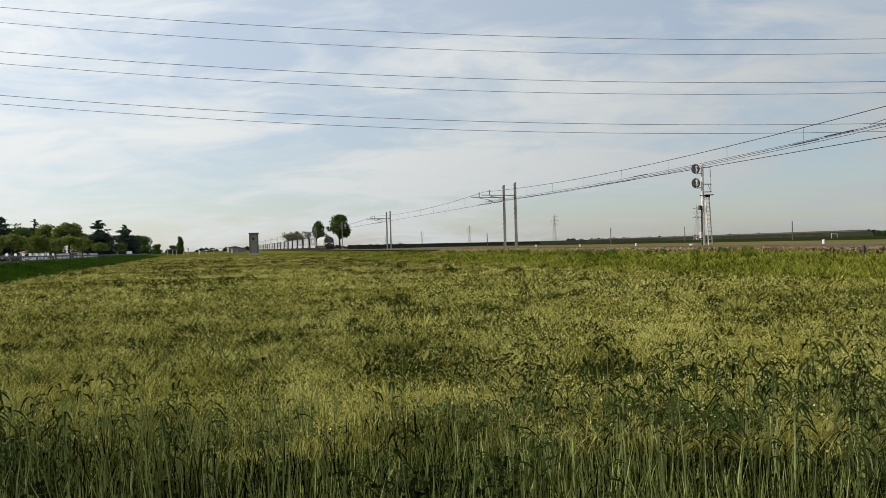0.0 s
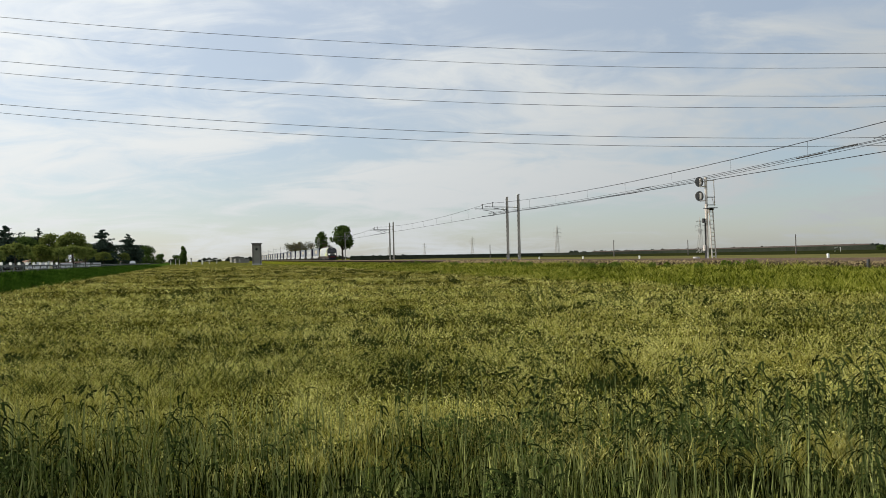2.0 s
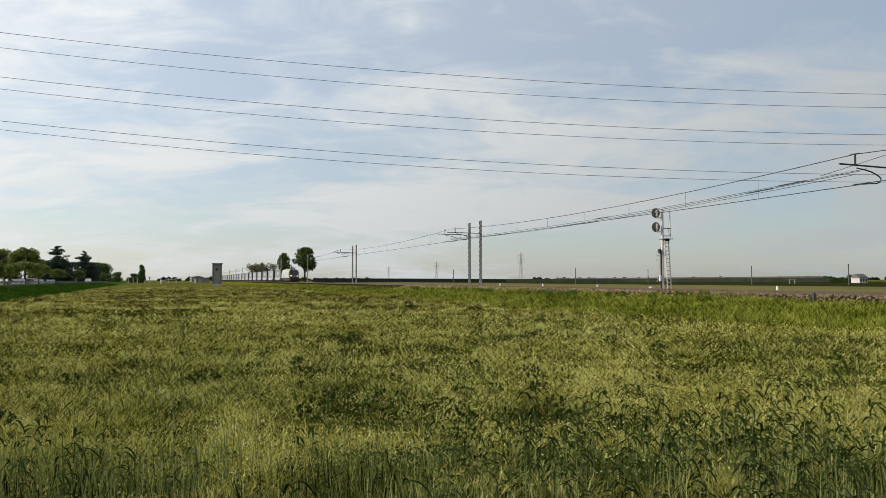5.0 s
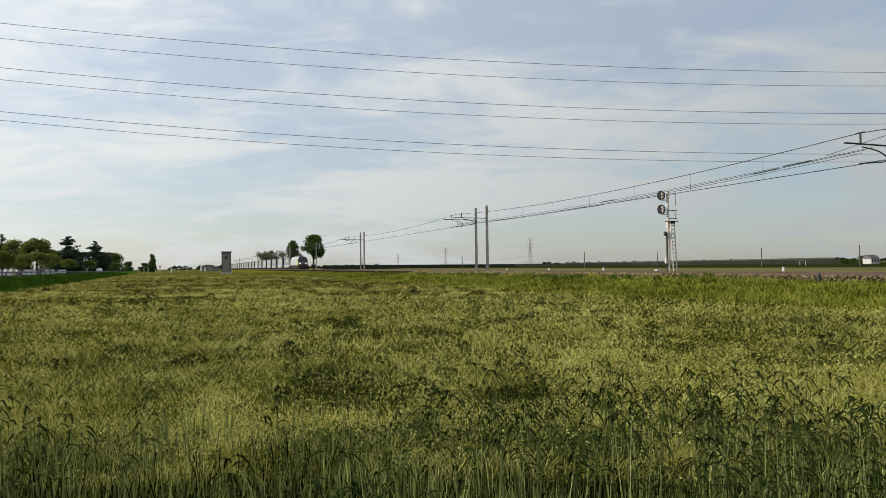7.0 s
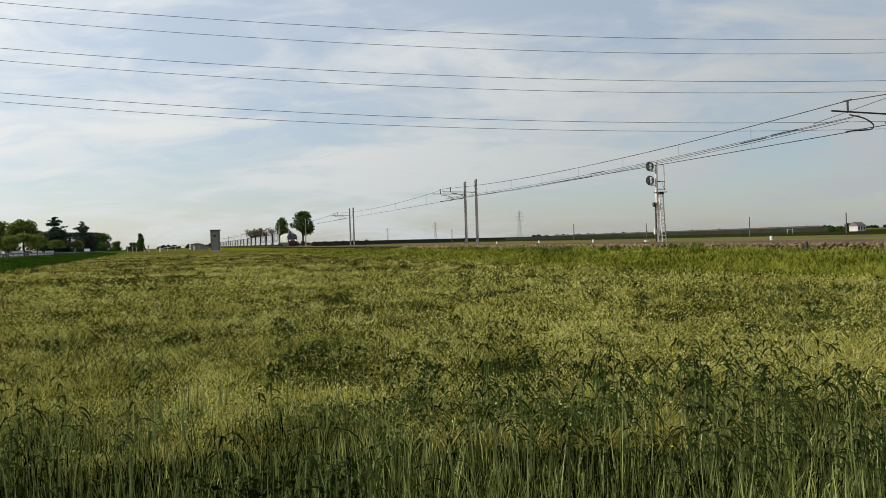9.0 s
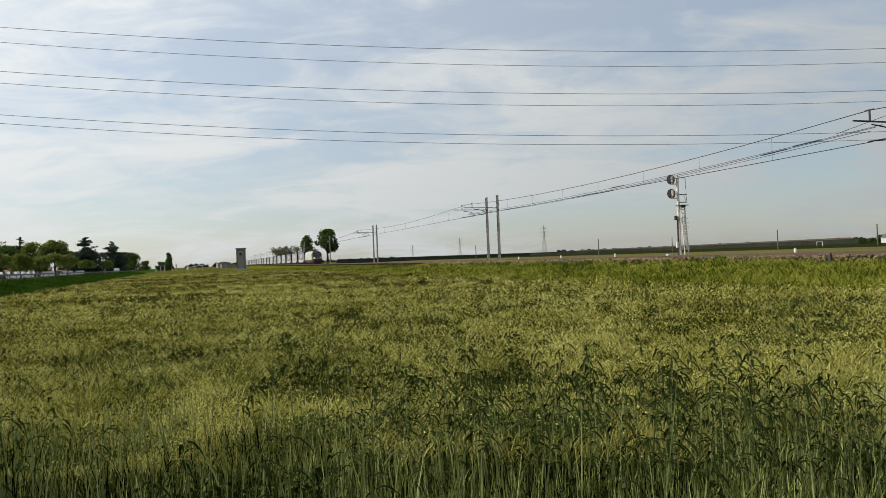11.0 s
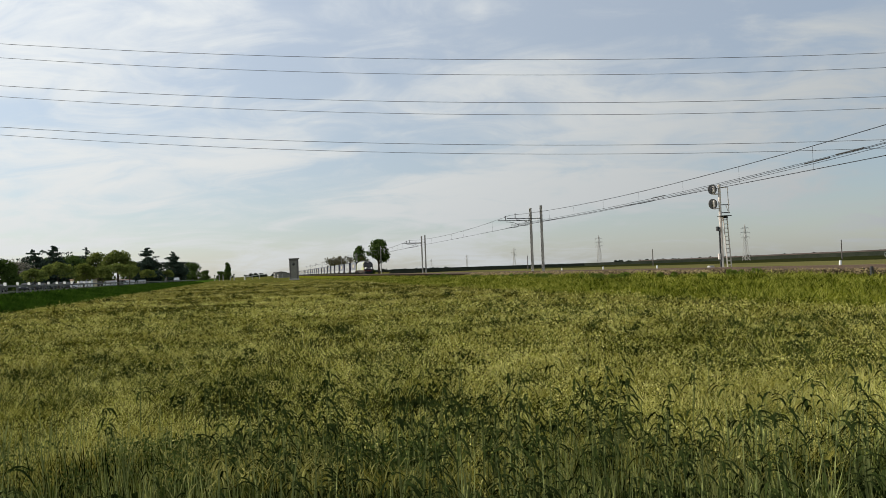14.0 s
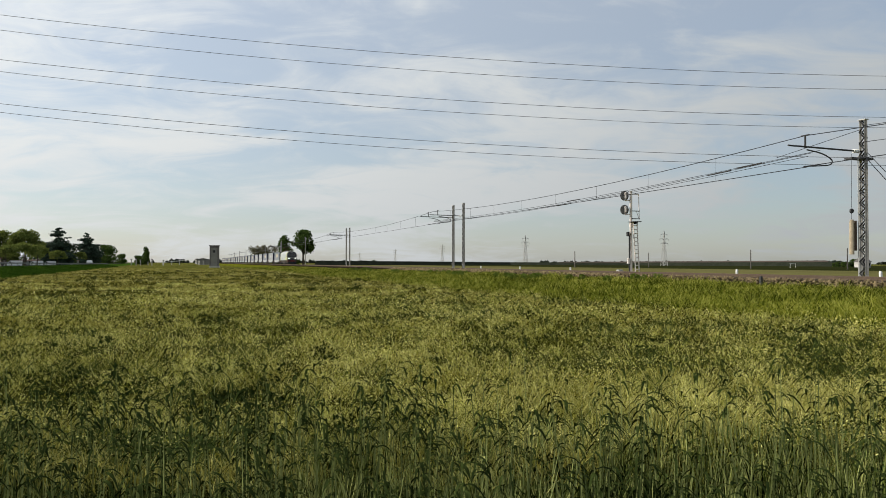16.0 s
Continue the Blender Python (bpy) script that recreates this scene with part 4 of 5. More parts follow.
# ---- trees ----
def leaf_cloud(centres, radii, count, size, rng, squash=0.8):
    """Small leaf triangles scattered in shells round clump centres."""
    centres, radii = np.array(centres), np.array(radii)
    pick = rng.choice(len(centres), count, p=radii ** 2 / (radii ** 2).sum())
    dirs = rng.normal(size=(count, 3))
    dirs /= np.linalg.norm(dirs, axis=1)[:, None]
    rad = radii[pick] * rng.uniform(0.35, 1.08, count) ** 0.6
    p = centres[pick] + dirs * rad[:, None] * np.array([1, 1, squash])
    a = rng.normal(size=(count, 3))
    a /= np.linalg.norm(a, axis=1)[:, None]
    b = np.cross(a, rng.normal(size=(count, 3)))
    b /= np.linalg.norm(b, axis=1)[:, None]
    sz = size * rng.uniform(0.6, 1.5, count)[:, None]
    v = np.stack([p - a * sz, p + b * sz * 0.7, p + a * sz, p - b * sz * 0.7], 1).reshape(-1, 3)
    base = 4 * np.arange(count)[:, None]
    tr = np.concatenate([base + np.array([[0, 1, 2]]), base + np.array([[0, 2, 3]])])
    return v, tr


def tree(seed, h, w, trunk_h, kind, material, label, leaves=2600, size=0.22):
    rng = np.random.default_rng(seed)
    t = thing("tree", label, "tree")
    g = Geo()
    tr = 0.035 * h
    top = h * (0.93 if kind == "cedar" else 0.8)
    path = [(rng.normal() * 0.02 * h * u, rng.normal() * 0.02 * h * u, top * u) for u in np.linspace(0, 1, 6)]
    g.tube(path, tr, 7, tr * 0.2)
    cs, rs = [], []
    if kind == "round":
        n = 22
        for i in range(n):
            a, u = rng.uniform(0, 6.28), rng.uniform(0, 1)
            zz = trunk_h + (h - trunk_h) * u
            env = math.sin(math.pi * min(0.97, 0.12 + 0.86 * u)) ** 0.6
            rr = w / 2 * env * rng.uniform(0.3, 0.85)
            cs.append((rr * math.cos(a), rr * math.sin(a), min(zz, h - w * 0.12)))
            rs.append(w * rng.uniform(0.13, 0.22))
    elif kind == "dome":
        for i in range(46):
            a, u = rng.uniform(0, 6.28), rng.uniform(0, 1) ** 0.8
            el = -0.35 + 1.85 * u
            q = rng.uniform(0.62, 0.80)
            half = (h - trunk_h) / 2
            cs.append((w / 2 * q * math.cos(el) * math.cos(a), w / 2 * q * math.cos(el) * math.sin(a), trunk_h + half * 0.75 + half * 1.22 * q * math.sin(el)))
            rs.append(w * rng.uniform(0.10, 0.15))
    elif kind == "poplar":
        for i in range(16):
            u = i / 15
            a = rng.uniform(0, 6.28)
            rr = w / 2 * math.sin(math.pi * (0.15 + 0.8 * u)) * rng.uniform(0.1, 0.6)
            cs.append((rr * math.cos(a), rr * math.sin(a), trunk_h + (h - trunk_h) * u * 0.93))
            rs.append(w * rng.uniform(0.28, 0.40) * (1.1 - 0.55 * u))
    elif kind == "cedar":
        tiers = 16
        for i in range(tiers):
            u = (i + rng.uniform(-0.3, 0.3)) / (tiers - 1)
            u = min(1.0, max(0.0, u))
            zz = trunk_h + (h * 0.97 - trunk_h) * u
            reach = w / 2 * (1 - u) ** 0.6 * (0.65 + 0.35 * rng.uniform(0, 1)) + w * 0.045
            for k in range(7 if u < 0.75 else 6):
                a = rng.uniform(0, 6.28)
                q = reach * rng.uniform(0.3, 1.2)
                zz += rng.uniform(-0.018, 0.018) * h
                tip = zz + q * rng.uniform(-0.15, 0.30)
                g.tube([(0, 0, zz - 0.02 * h), (q * 0.6 * math.cos(a), q * 0.6 * math.sin(a), (zz + tip) / 2), (q * math.cos(a), q * math.sin(a), tip)], tr * 0.28 * (1.1 - u), 5, tr * 0.06)
                for f in (0.3, 0.6, 0.85, 1.0):
                    cs.append((q * f * math.cos(a), q * f * math.sin(a), zz + (tip - zz) * f + rng.uniform(-0.006, 0.008) * h))
                    rs.append(w * (0.085 if f < 1 else 0.055) * (1.1 - 0.65 * u) * (0.85 if u > 0.88 else 1.0) * rng.uniform(0.7, 1.25))
    elif kind == "bare":
        for i in range(30):
            a, q = rng.uniform(0, 6.28), rng.uniform(0.2, 1.0) * w / 2
            zz = h * rng.uniform(0.5, 1.0)
            g.tube([(0, 0, rng.uniform(0.05, 0.5) * h), (q * 0.5 * math.cos(a), q * 0.5 * math.sin(a), zz * 0.7), (q * math.cos(a), q * math.sin(a), zz)], tr * 0.3, 4, tr * 0.04)
            cs.append((q * math.cos(a), q * math.sin(a), zz * 0.85))
            rs.append(w * 0.14)
    for c, r_ in list(zip(cs, rs))[:14] if kind in ("round", "poplar") else []:
        g.tube([(0, 0, max(trunk_h * 0.7, c[2] * 0.55)), (c[0] * 0.5, c[1] * 0.5, c[2] * 0.8), c], tr * 0.4, 5, tr * 0.08)
    part("trunk", g, M_BARK, t)
    v, f = leaf_cloud(cs, rs, leaves, size, rng, 0.5 if kind == "cedar" else 0.85)
    ob = new("crown", tri_mesh("crown", v, f, material))
    ob.parent = t
    return t


def plant(t, x, y, turn=0, sc=1.0, z=GROUND):
    t.matrix_basis = pose(x, y, lot_z(x, y, z) if z > GROUND else z - fall(y), 0, 0, turn) @ Matrix.Scale(sc * 1.04, 4)
    return t


def replant(t, x, y, turn=0, sc=1.0, z=GROUND):
    c = copy_thing(t, pose(x, y, lot_z(x, y, z) if z > GROUND else z - fall(y), 0, 0, turn))
    c.scale = (sc * 1.04,) * 3
    return c


# by the railway
plant(tree(11, 9.8, 7.4, 4.6, "round", M_LEAF, "round leafy green tree on a bare trunk beside the railway", 3000, 0.24), -39.3, 235, 20, 1.16)
plant(tree(12, 8.2, 4.9, 1.2, "poplar", M_LEAF, "dark green bushy tree beside the railway", 3000, 0.24), -56.3, 287, 70, 1.4)
bare = plant(tree(13, 6.4, 6.5, 0.5, "bare", M_TWIG, "brown leafless shrub thicket beside the railway", 2600, 0.13), -74.4, 339, 0, 1.5)
replant(bare, -80.5, 346, 120, 1.45)
replant(bare, -70.0, 330, 220, 0.95)
# cedars and leafy trees across the road
bare2 = plant(tree(27, 8.0, 8.5, 1.0, "bare", M_TWIGPALE, "pale leafless tree behind the road", 1500, 0.12), -115.8, 167.0, 0, 1.00)
ced = plant(tree(21, 12.0, 12.5, 1.0, "cedar", M_NEEDLE, "tall dark cedar with layered branches behind the road", 10500, 0.22), -118.7, 177.2, 67, 0.84)
ced2 = plant(tree(22, 13.0, 18.0, 1.0, "cedar", M_NEEDLE, "tall dark cedar with broad flat layered branches", 12500, 0.24), -121.9, 190.7, 134, 0.85)
thin = plant(tree(28, 13.0, 8.0, 1.0, "cedar", M_NEEDLE, "slender dark conifer with a pointed top", 7000, 0.20), -132.7, 224.1, 201, 0.95)
wide = plant(tree(24, 9.6, 11.0, 0.8, "round", M_LEAF, "broad dark green tree behind the road", 4800, 0.27), -126.1, 192.7, 268, 0.88)
replant(wide, -125.6, 202.6, 335, 0.93)
# low bushes between the railway trees
for x, y, q, sc in ((-48.0, 262.0, 40, 0.30), (-52.5, 276.0, 160, 0.26), (-44.5, 250.0, 280, 0.24)):
    replant(wide, x, y, q, sc)
replant(wide, -135.1, 222.6, 42, 1.03)
brown = plant(tree(26, 9.6, 8.0, 1.6, "round", M_LEAFMID, "loose green tree behind the road", 2800, 0.24), -127.8, 222.3, 109, 1.06)
dome = plant(tree(23, 10.5, 11.0, 1.0, "dome", M_LEAFMID, "broad dome shaped green tree behind the road", 7000, 0.24), -119.9, 219.9, 176, 1.07)
replant(ced2, -129.6, 257.8, 243, 0.96)
replant(ced, -143.1, 307.0, 310, 1.09)
replant(wide, -189.2, 428.9, 17, 1.16)
replant(wide, -107.7, 148.1, 84, 0.80)
replant(wide, -108.9, 153.4, 151, 0.63)
replant(wide, -135.4, 237.6, 218, 0.82)
replant(wide, -138.8, 264.3, 285, 0.83)
replant(wide, -139.6, 280.8, 352, 0.89)
plant(tree(33, 9.6, 11.0, 0.8, "round", M_NEEDLE, "dark bluish green tree behind the road", 4800, 0.27), -151.7, 330.6, 59, 0.92)
replant(wide, -126.0, 184.3, 126, 0.76)
pop = plant(tree(25, 8.2, 5.0, 0.8, "poplar", M_LEAF, "dark slender tree at the end of the road", 3000, 0.26), -165.3, 425.0, 59, 1.18)
replant(wide, -169.5, 402.0, 200, 0.60)
replant(wide, -171.8, 430.0, 352, 0.54)
# row of small trees along the car park
small = plant(tree(31, 4.4, 5.6, 1.7, "dome", M_LEAFMID, "small round street tree beside the car park", 3000, 0.15), -69.4, 105.4, 0, 0.76, 0.5)
replant(small, -75.0, 119.7, 67, 1.02, 0.5)
smallb = plant(tree(32, 4.4, 5.4, 1.7, "round", M_LEAFPALE, "small brownish green street tree beside the car park", 2400, 0.15), -83.1, 140.7, 134, 1.04, 0.5)
replant(small, -90.7, 160.6, 201, 1.04, 0.5)
replant(small, -97.7, 179.7, 268, 1.25, 0.5)
replant(small, -104.2, 197.8, 335, 1.23, 0.5)
replant(small, -115.1, 229.3, 42, 1.02, 0.5)
replant(small, -124.4, 262.7, 109, 1.03, 0.5)
replant(small, -164.9, 363.0, 176, 0.98, 0.5)

# ---- road on the other side ----
strip("road_bank", [(-5.0, GROUND - 0.1), (-3.9, 0.26), (-0.4, 0.84), (0.0, 0.88), (8.5, 0.88), (10.5, 0.5), (40.0, 0.5), (44.0, GROUND - 0.1)], -80, 700, M_DARKBANK, road_pt, "dark green grassy bank below the road", "bank", 20)
strip("road", [(0.9, 0.885), (4.2, 0.93), (7.6, 0.885)], -80, 700, M_ASPHALT, road_pt, "grey asphalt country road on a low bank", "road", 20)
strip("car_park", [(12.0, 0.51), (36.0, 0.51)], 60, 330, M_ASPHALT, road_pt, "grey asphalt car park behind the road", "car park", 30)
rail_ = thing("guardrail", "galvanised steel guardrail along the road edge", "guardrail", kind="structure")
gp = [(0.0, 0.0), (0.03, 0.03), (0.0, 0.08), (0.0, 0.10), (0.03, 0.13), (0.0, 0.16), (-0.02, 0.16), (-0.02, 0.0)]
for k in range(22):
    a, b = 30 + k * 12.0, 30 + (k + 1) * 12.0 - 0.02
    part("beam", Geo().extrude(gp, road_pt(a, 0.3, 1.30), road_pt(b, 0.3, 1.30), -QN, (0, 0, 1)), M_GUARD, rail_)
    for c in (0.5, 4.5, 8.5):
        part("post", Geo().box(road_pt(a + c, 0.42, 1.18), (0.06, 0.06, 0.6)), M_GUARD, rail_)


plate = thing("marker_plate", "small white marker plate on the guardrail", "marker", pose(*road_pt(54.8, 0.2, 1.2), 0, 0, -20), group="guardrail plates")
part("stem", Geo().box((0, 0, 0.1), (0.05, 0.05, 0.3)), M_GUARD, plate)
part("plate", Geo().box((0, -0.04, 0.37), (0.34, 0.03, 0.25), bevel=0.01), M_WHITE, plate)
for k in range(1, 11):
    copy_thing(plate, pose(*road_pt(54.8 + 3.22 * k, 0.2, 1.2), 0, 0, -20 + (k * 29 % 7) - 3))


# ---- vehicles ----
def car(m, paint, label, van=False):
    t = thing("van" if van else "car", label, "van" if van else "car", m)
    L, W, H = (5.2, 1.95, 2.3) if van else (4.2, 1.75, 1.45)
    if van:
        prof = [(-2.6, 0.35), (2.55, 0.35), (2.6, 0.9), (2.35, 1.15), (1.65, 2.05), (1.3, 2.28), (-2.5, 2.3), (-2.6, 2.1)]
    else:
        prof = [(-2.1, 0.35), (2.05, 0.32), (2.1, 0.65), (1.95, 0.82), (1.05, 0.95), (0.35, 1.4), (-1.1, 1.45), (-1.85, 1.0), (-2.1, 0.92)]
    part("body", Geo().extrude(prof, (0, -W / 2, 0), (0, W / 2, 0), (1, 0, 0), (0, 0, 1)), paint, t)
    for sy in (-1, 1):
        if van:
            w = [(1.1, 1.25), (2.1, 1.25), (1.6, 1.95), (1.1, 1.95)]
        else:
            w = [(-1.55, 0.98), (0.9, 0.98), (0.32, 1.36), (-1.05, 1.38)]
        part("side_window", Geo().extrude(w, (0, sy * (W / 2 - 0.01), 0), (0, sy * (W / 2 + 0.008), 0), (1, 0, 0), (0, 0, 1)), M_GLASS, t, "dark side windows")
        for x in (-L * 0.31, L * 0.31):
            wh = part("wheel", Geo().tube([(x, sy * (W / 2 - 0.2), 0.32), (x, sy * (W / 2 + 0.01), 0.32)], 0.32, 16), M_TYRE, t)
            part("rim", Geo().tube([(x, sy * (W / 2 + 0.005), 0.32), (x, sy * (W / 2 + 0.02), 0.32)], 0.19, 12), M_GALV, wh)
        part("headlight", Geo().box((L / 2 - 0.06, sy * 0.62, 0.72), (0.1, 0.3, 0.14), bevel=0.02), M_LAMP, t)
    return t


road_yaw = math.degrees(math.atan2(QU.y, QU.x))


def road_pose(s, d, z, turn=0):
    p = road_pt(s, d, z)
    return pose(p.x, p.y, p.z, 0, 0, road_yaw + turn)


white_car = car(road_pose(286, 5.9, 0.93, 180), M_CARWHITE, "white hatchback car on the country road")
grey_car = car(road_pose(205, 20, 0.51, 90), M_CARGREY, "dark grey car parked in the car park")
for i in range(6):
    src = grey_car
    c = copy_thing(src, road_pose(118 + i * 13.5 + (i * 37 % 5) * 1.4, 22.5 + (i * 53 % 3) * 0.2, 0.51, 4 if i % 2 else 178))
    tagged(c, "dark grey car parked in the car park row", group="parked cars")


white_van = car(road_pose(166, 16, 0.51, 88) @ Matrix.Scale(0.8, 4), M_CARWHITE, "white van parked beside the row of street trees", True)
tagged(white_van, group="parked vans")
for i in range(1, 5):
    copy_thing(white_van, road_pose(166 + i * 35 + (i * 31 % 7) * 0.8, 16 + (i * 17 % 4) * 0.3, 0.51, 88 + (i * 13 % 5) - 2) @ Matrix.Scale(0.8, 4))


# ---- hut and buildings ----
hut = thing("trackside_hut", "tall narrow grey trackside hut with a flat dark roof", "hut", pose(-58.6, 205, GROUND - fall(205), 0, 0, 12) @ Matrix.Diagonal((1, 1, 1.13, 1)))
part("wall", Geo().box((0, 0, 2.65), (2.35, 2.6, 5.3), bevel=0.04), M_HUT, hut)
part("roof", Geo().box((0, 0, 5.4), (2.8, 3.0, 0.22), bevel=0.04), M_ROOF, hut, "dark flat roof slab")
part("vent", Geo().tube([(-0.05, -1.26, 4.0), (-0.05, -1.35, 4.0)], 0.36, 20), M_GLASS, hut, "small dark opening")
for sx in (-1.05, 1.05):
    part("corner_pier", Geo().box((sx, -1.28, 2.65), (0.36, 0.22, 5.3), bevel=0.03), M_ROOF, hut, "dark weathered corner pier")
part("lintel", Geo().box((0, -1.27, 5.05), (2.1, 0.18, 0.42), bevel=0.02), M_ROOF, hut)
part("door", Geo().box((0.2, -1.31, 1.1), (0.9, 0.05, 2.0)), M_HUT, hut)
part("plinth", Geo().box((0, 0, 0.15), (2.55, 2.8, 0.5), bevel=0.04), M_CONC, hut)


def house(m, L, W, H, wall, roofm, label, name="house", wins=3, gable=1.6):
    t = thing(name, label, "house" if name == "house" else "building", m)
    part("wall", Geo().box((0, 0, H / 2), (L, W, H)), wall, t)
    if gable:
        part("roof", Geo().extrude([(-W / 2 - 0.35, 0), (W / 2 + 0.35, 0), (W / 2 + 0.3, 0.12), (0, gable), (-W / 2 - 0.3, 0.12)], (-L / 2 - 0.3, 0, H), (L / 2 + 0.3, 0, H), (0, 1, 0), (0, 0, 1)), roofm, t)
    else:
        part("roof", Geo().box((0, 0, H + 0.12), (L + 0.5, W + 0.5, 0.24)), roofm, t)
    for i in range(wins):
        x = -L / 2 + (i + 0.5) * L / wins
        for sy in (-1, 1):
            w = part("window", Geo().box((x, sy * (W / 2 + 0.01), H * 0.55), (min(1.1, L / wins * 0.5), 0.06, 1.2)), M_GLASS, t)
            part("sill", Geo().box((x, sy * (W / 2 + 0.06), H * 0.55 - 0.66), (1.3, 0.16, 0.08)), M_CONC, w)
    return t


# far house with trees on the right of the fields
house(pose(180.0, 299.9, GROUND - fall(299.9), 0, 0, 20), 4.5, 4, 2.2, M_HOUSE, M_ROOF, "small pale house far across the fields")
replant(wide, 181.0, 313.9, 220, 0.25)
replant(wide, 184.7, 313.9, 100, 0.36)
for x, y, q, sc in ((175.5, 313.0, 30, 0.20), (179.0, 317.0, 150, 0.25), (182.5, 319.0, 260, 0.23)):
    replant(wide, x, y, q, sc)
goal = thing("goal_frame", "small white goal frame in the far green field", "goal", pose(126.5, 250.0, GROUND - fall(250), 0, 0, 20))
for q in (-1.25, 1.25):
    part("goal_post", Geo().tube([(q, 0, 0), (q, 0, 1.6)], 0.06, 6), M_WHITE, goal)
part("crossbar", Geo().tube([(-1.25, 0, 1.6), (1.25, 0, 1.6)], 0.06, 6), M_WHITE, goal)
# kiosk and long low buildings behind the car park
house(pose(-101.3, 170.6, lot_z(-101.3, 170.6, 0.4), 0, 0, road_yaw + 20), 6.0, 5, 2.0, M_PLASTER, M_TILE, "small cream kiosk with a tiled roof by the car park", "kiosk", 2, 0.8)
house(pose(-137.5, 260.2, lot_z(-137.5, 260.2, 0.35), 0, 0, 99.5), 71.9, 5, 1.75, M_HUT, M_TILE, "long low grey building behind the car park", "low_building", 9, 0.3)
# station end of the line
house(pose(-140, 455, GROUND - fall(455), 0, 0, 110), 26, 8, 2.2, M_HUT, M_ROOF, "low pale station shed near the railway", "station_shed", 6, 0.0)
house(pose(-176, 560, GROUND - fall(560), 0, 0, 110), 40, 9, 3.6, M_HUT, M_ROOF, "low grey station building far along the line", "station_building", 8, 1.0)

# level crossing gear far along the road
bar = thing("crossing_barrier", "white level crossing barrier with its post by the road", "barrier", pose(-119.6, 329.9, GROUND - fall(329.9), 0, 0, 66.5))
part("post", Geo().box((0, 0, 0.9), (0.5, 0.5, 1.8), bevel=0.05), M_WHITE, bar)
part("boom", Geo().tube([(0, 0, 1.3), (16.4, 0, 2.6)], 0.12, 8, 0.08), M_WHITE, bar)
part("signal_head", Geo().box((0, 0, 2.1), (0.6, 0.4, 0.6), bevel=0.05), M_DARKSTEEL, bar)
far_post = thing("far_post", "short pale post beside the distant road", "post", pose(-135.9, 339.9, GROUND - fall(339.9)), group="far posts")
part("shaft", Geo().tube([(0, 0, 0), (0, 0, 2.9)], 0.22, 8, 0.2), M_CONC, far_post)
part("post_head", Geo().box((0, 0, 3.0), (0.7, 0.5, 0.5), bevel=0.05), M_DARKSTEEL, far_post)
for x, y in ((-136.0, 344.9), (-138.3, 359.9), (-124.7, 329.9), (-134.0, 379.9), (-133.4, 389.9), (-142.3, 349.9), (-130.1, 419.9)):
    copy_thing(far_post, pose(x, y, GROUND - fall(y), 0, 0, x * 7)).scale = (1, 1, 0.55 + 0.4 * abs(math.sin(x)))

# ---- far bank and distance ----


def ridge(name, pts, material, label, width=9.0, category="embankment"):
    """A long low bank with sloping sides; pts of x, y, height."""
    g = Geo()
    for x, y, h in pts:
        q = GROUND - fall(y)
        g.v += [(x, y - width, q - 0.05), (x, y - 2.0, q + h), (x, y + 2.0, q + h), (x, y + width, q - 0.08)]
    for i in range(len(pts) - 1):
        for k in range(3):
            a = i * 4 + k
            g.f.append((a, a + 4, a + 5, a + 1))
    g.f += [(0, 1, 2, 3), tuple(len(g.v) - 4 + k for k in (3, 2, 1, 0))]
    return tagged(part(name, g, material), label, category, kind="structure")


ridge("far_bank", [(-62, 400, 2.5), (-10, 480, 2.4), (60, 560, 2.1), (140, 520, 2.0), (200, 430, 2.4), (219, 398, 2.5), (223, 391, 0.3)], M_HEDGE, "long dark grassy bank across the far fields", 7)
ridge("far_bank_top", [(100, 570, 2.5), (200, 455, 3.2), (226, 416, 3.4), (230, 410, 0.4)], M_PLOUGH, "paler brown crest of the far bank", 6)

# far tree line on the horizon
rng = np.random.default_rng(9)
cs, rs = [], []
for i in range(840):
    x = -1700 + i * 5.0 + rng.uniform(-6, 6)
    y = 1500 + 250 * math.sin(i * 0.05) + rng.uniform(-60, 60)
    dense = noise.noise(Vector((x * 0.004, 3.1, 0)))
    if dense < -0.6 or -120 < x < 240:
        continue
    hh = rng.uniform(3, 7) * (1.0 + 0.9 * max(0, dense))
    for k in range(2):
        cs.append((x + rng.uniform(-4, 4), y, hh * (0.15 + 0.4 * k) - fall(y)))
        rs.append(hh * 0.5)
v, f = leaf_cloud(cs, rs, 46000, 2.4, rng, 0.8)
tagged(new("far_woods", tri_mesh("far_woods", v, f, M_FARWOOD)), "dark hedges and woods along the distant horizon", "woods", kind="stuff")

# fields beyond the railway
strip("verge_field", [(-8.6, GROUND + 0.02), (-34, GROUND + 0.02)], -150, 560, M_ROUGH, rail_pt, "rough olive brown verge beyond the railway", "field", 30)
strip("green_field", [(-34, GROUND + 0.02), (-95, GROUND + 0.02)], -150, 560, M_FARGREEN, rail_pt, "green crop field beyond the railway", "field", 30)
strip("dark_field", [(-95, GROUND + 0.02), (-420, GROUND + 0.02)], -150, 560, M_FARDARK, rail_pt, "dark green crop field in the distance", "field", 30)


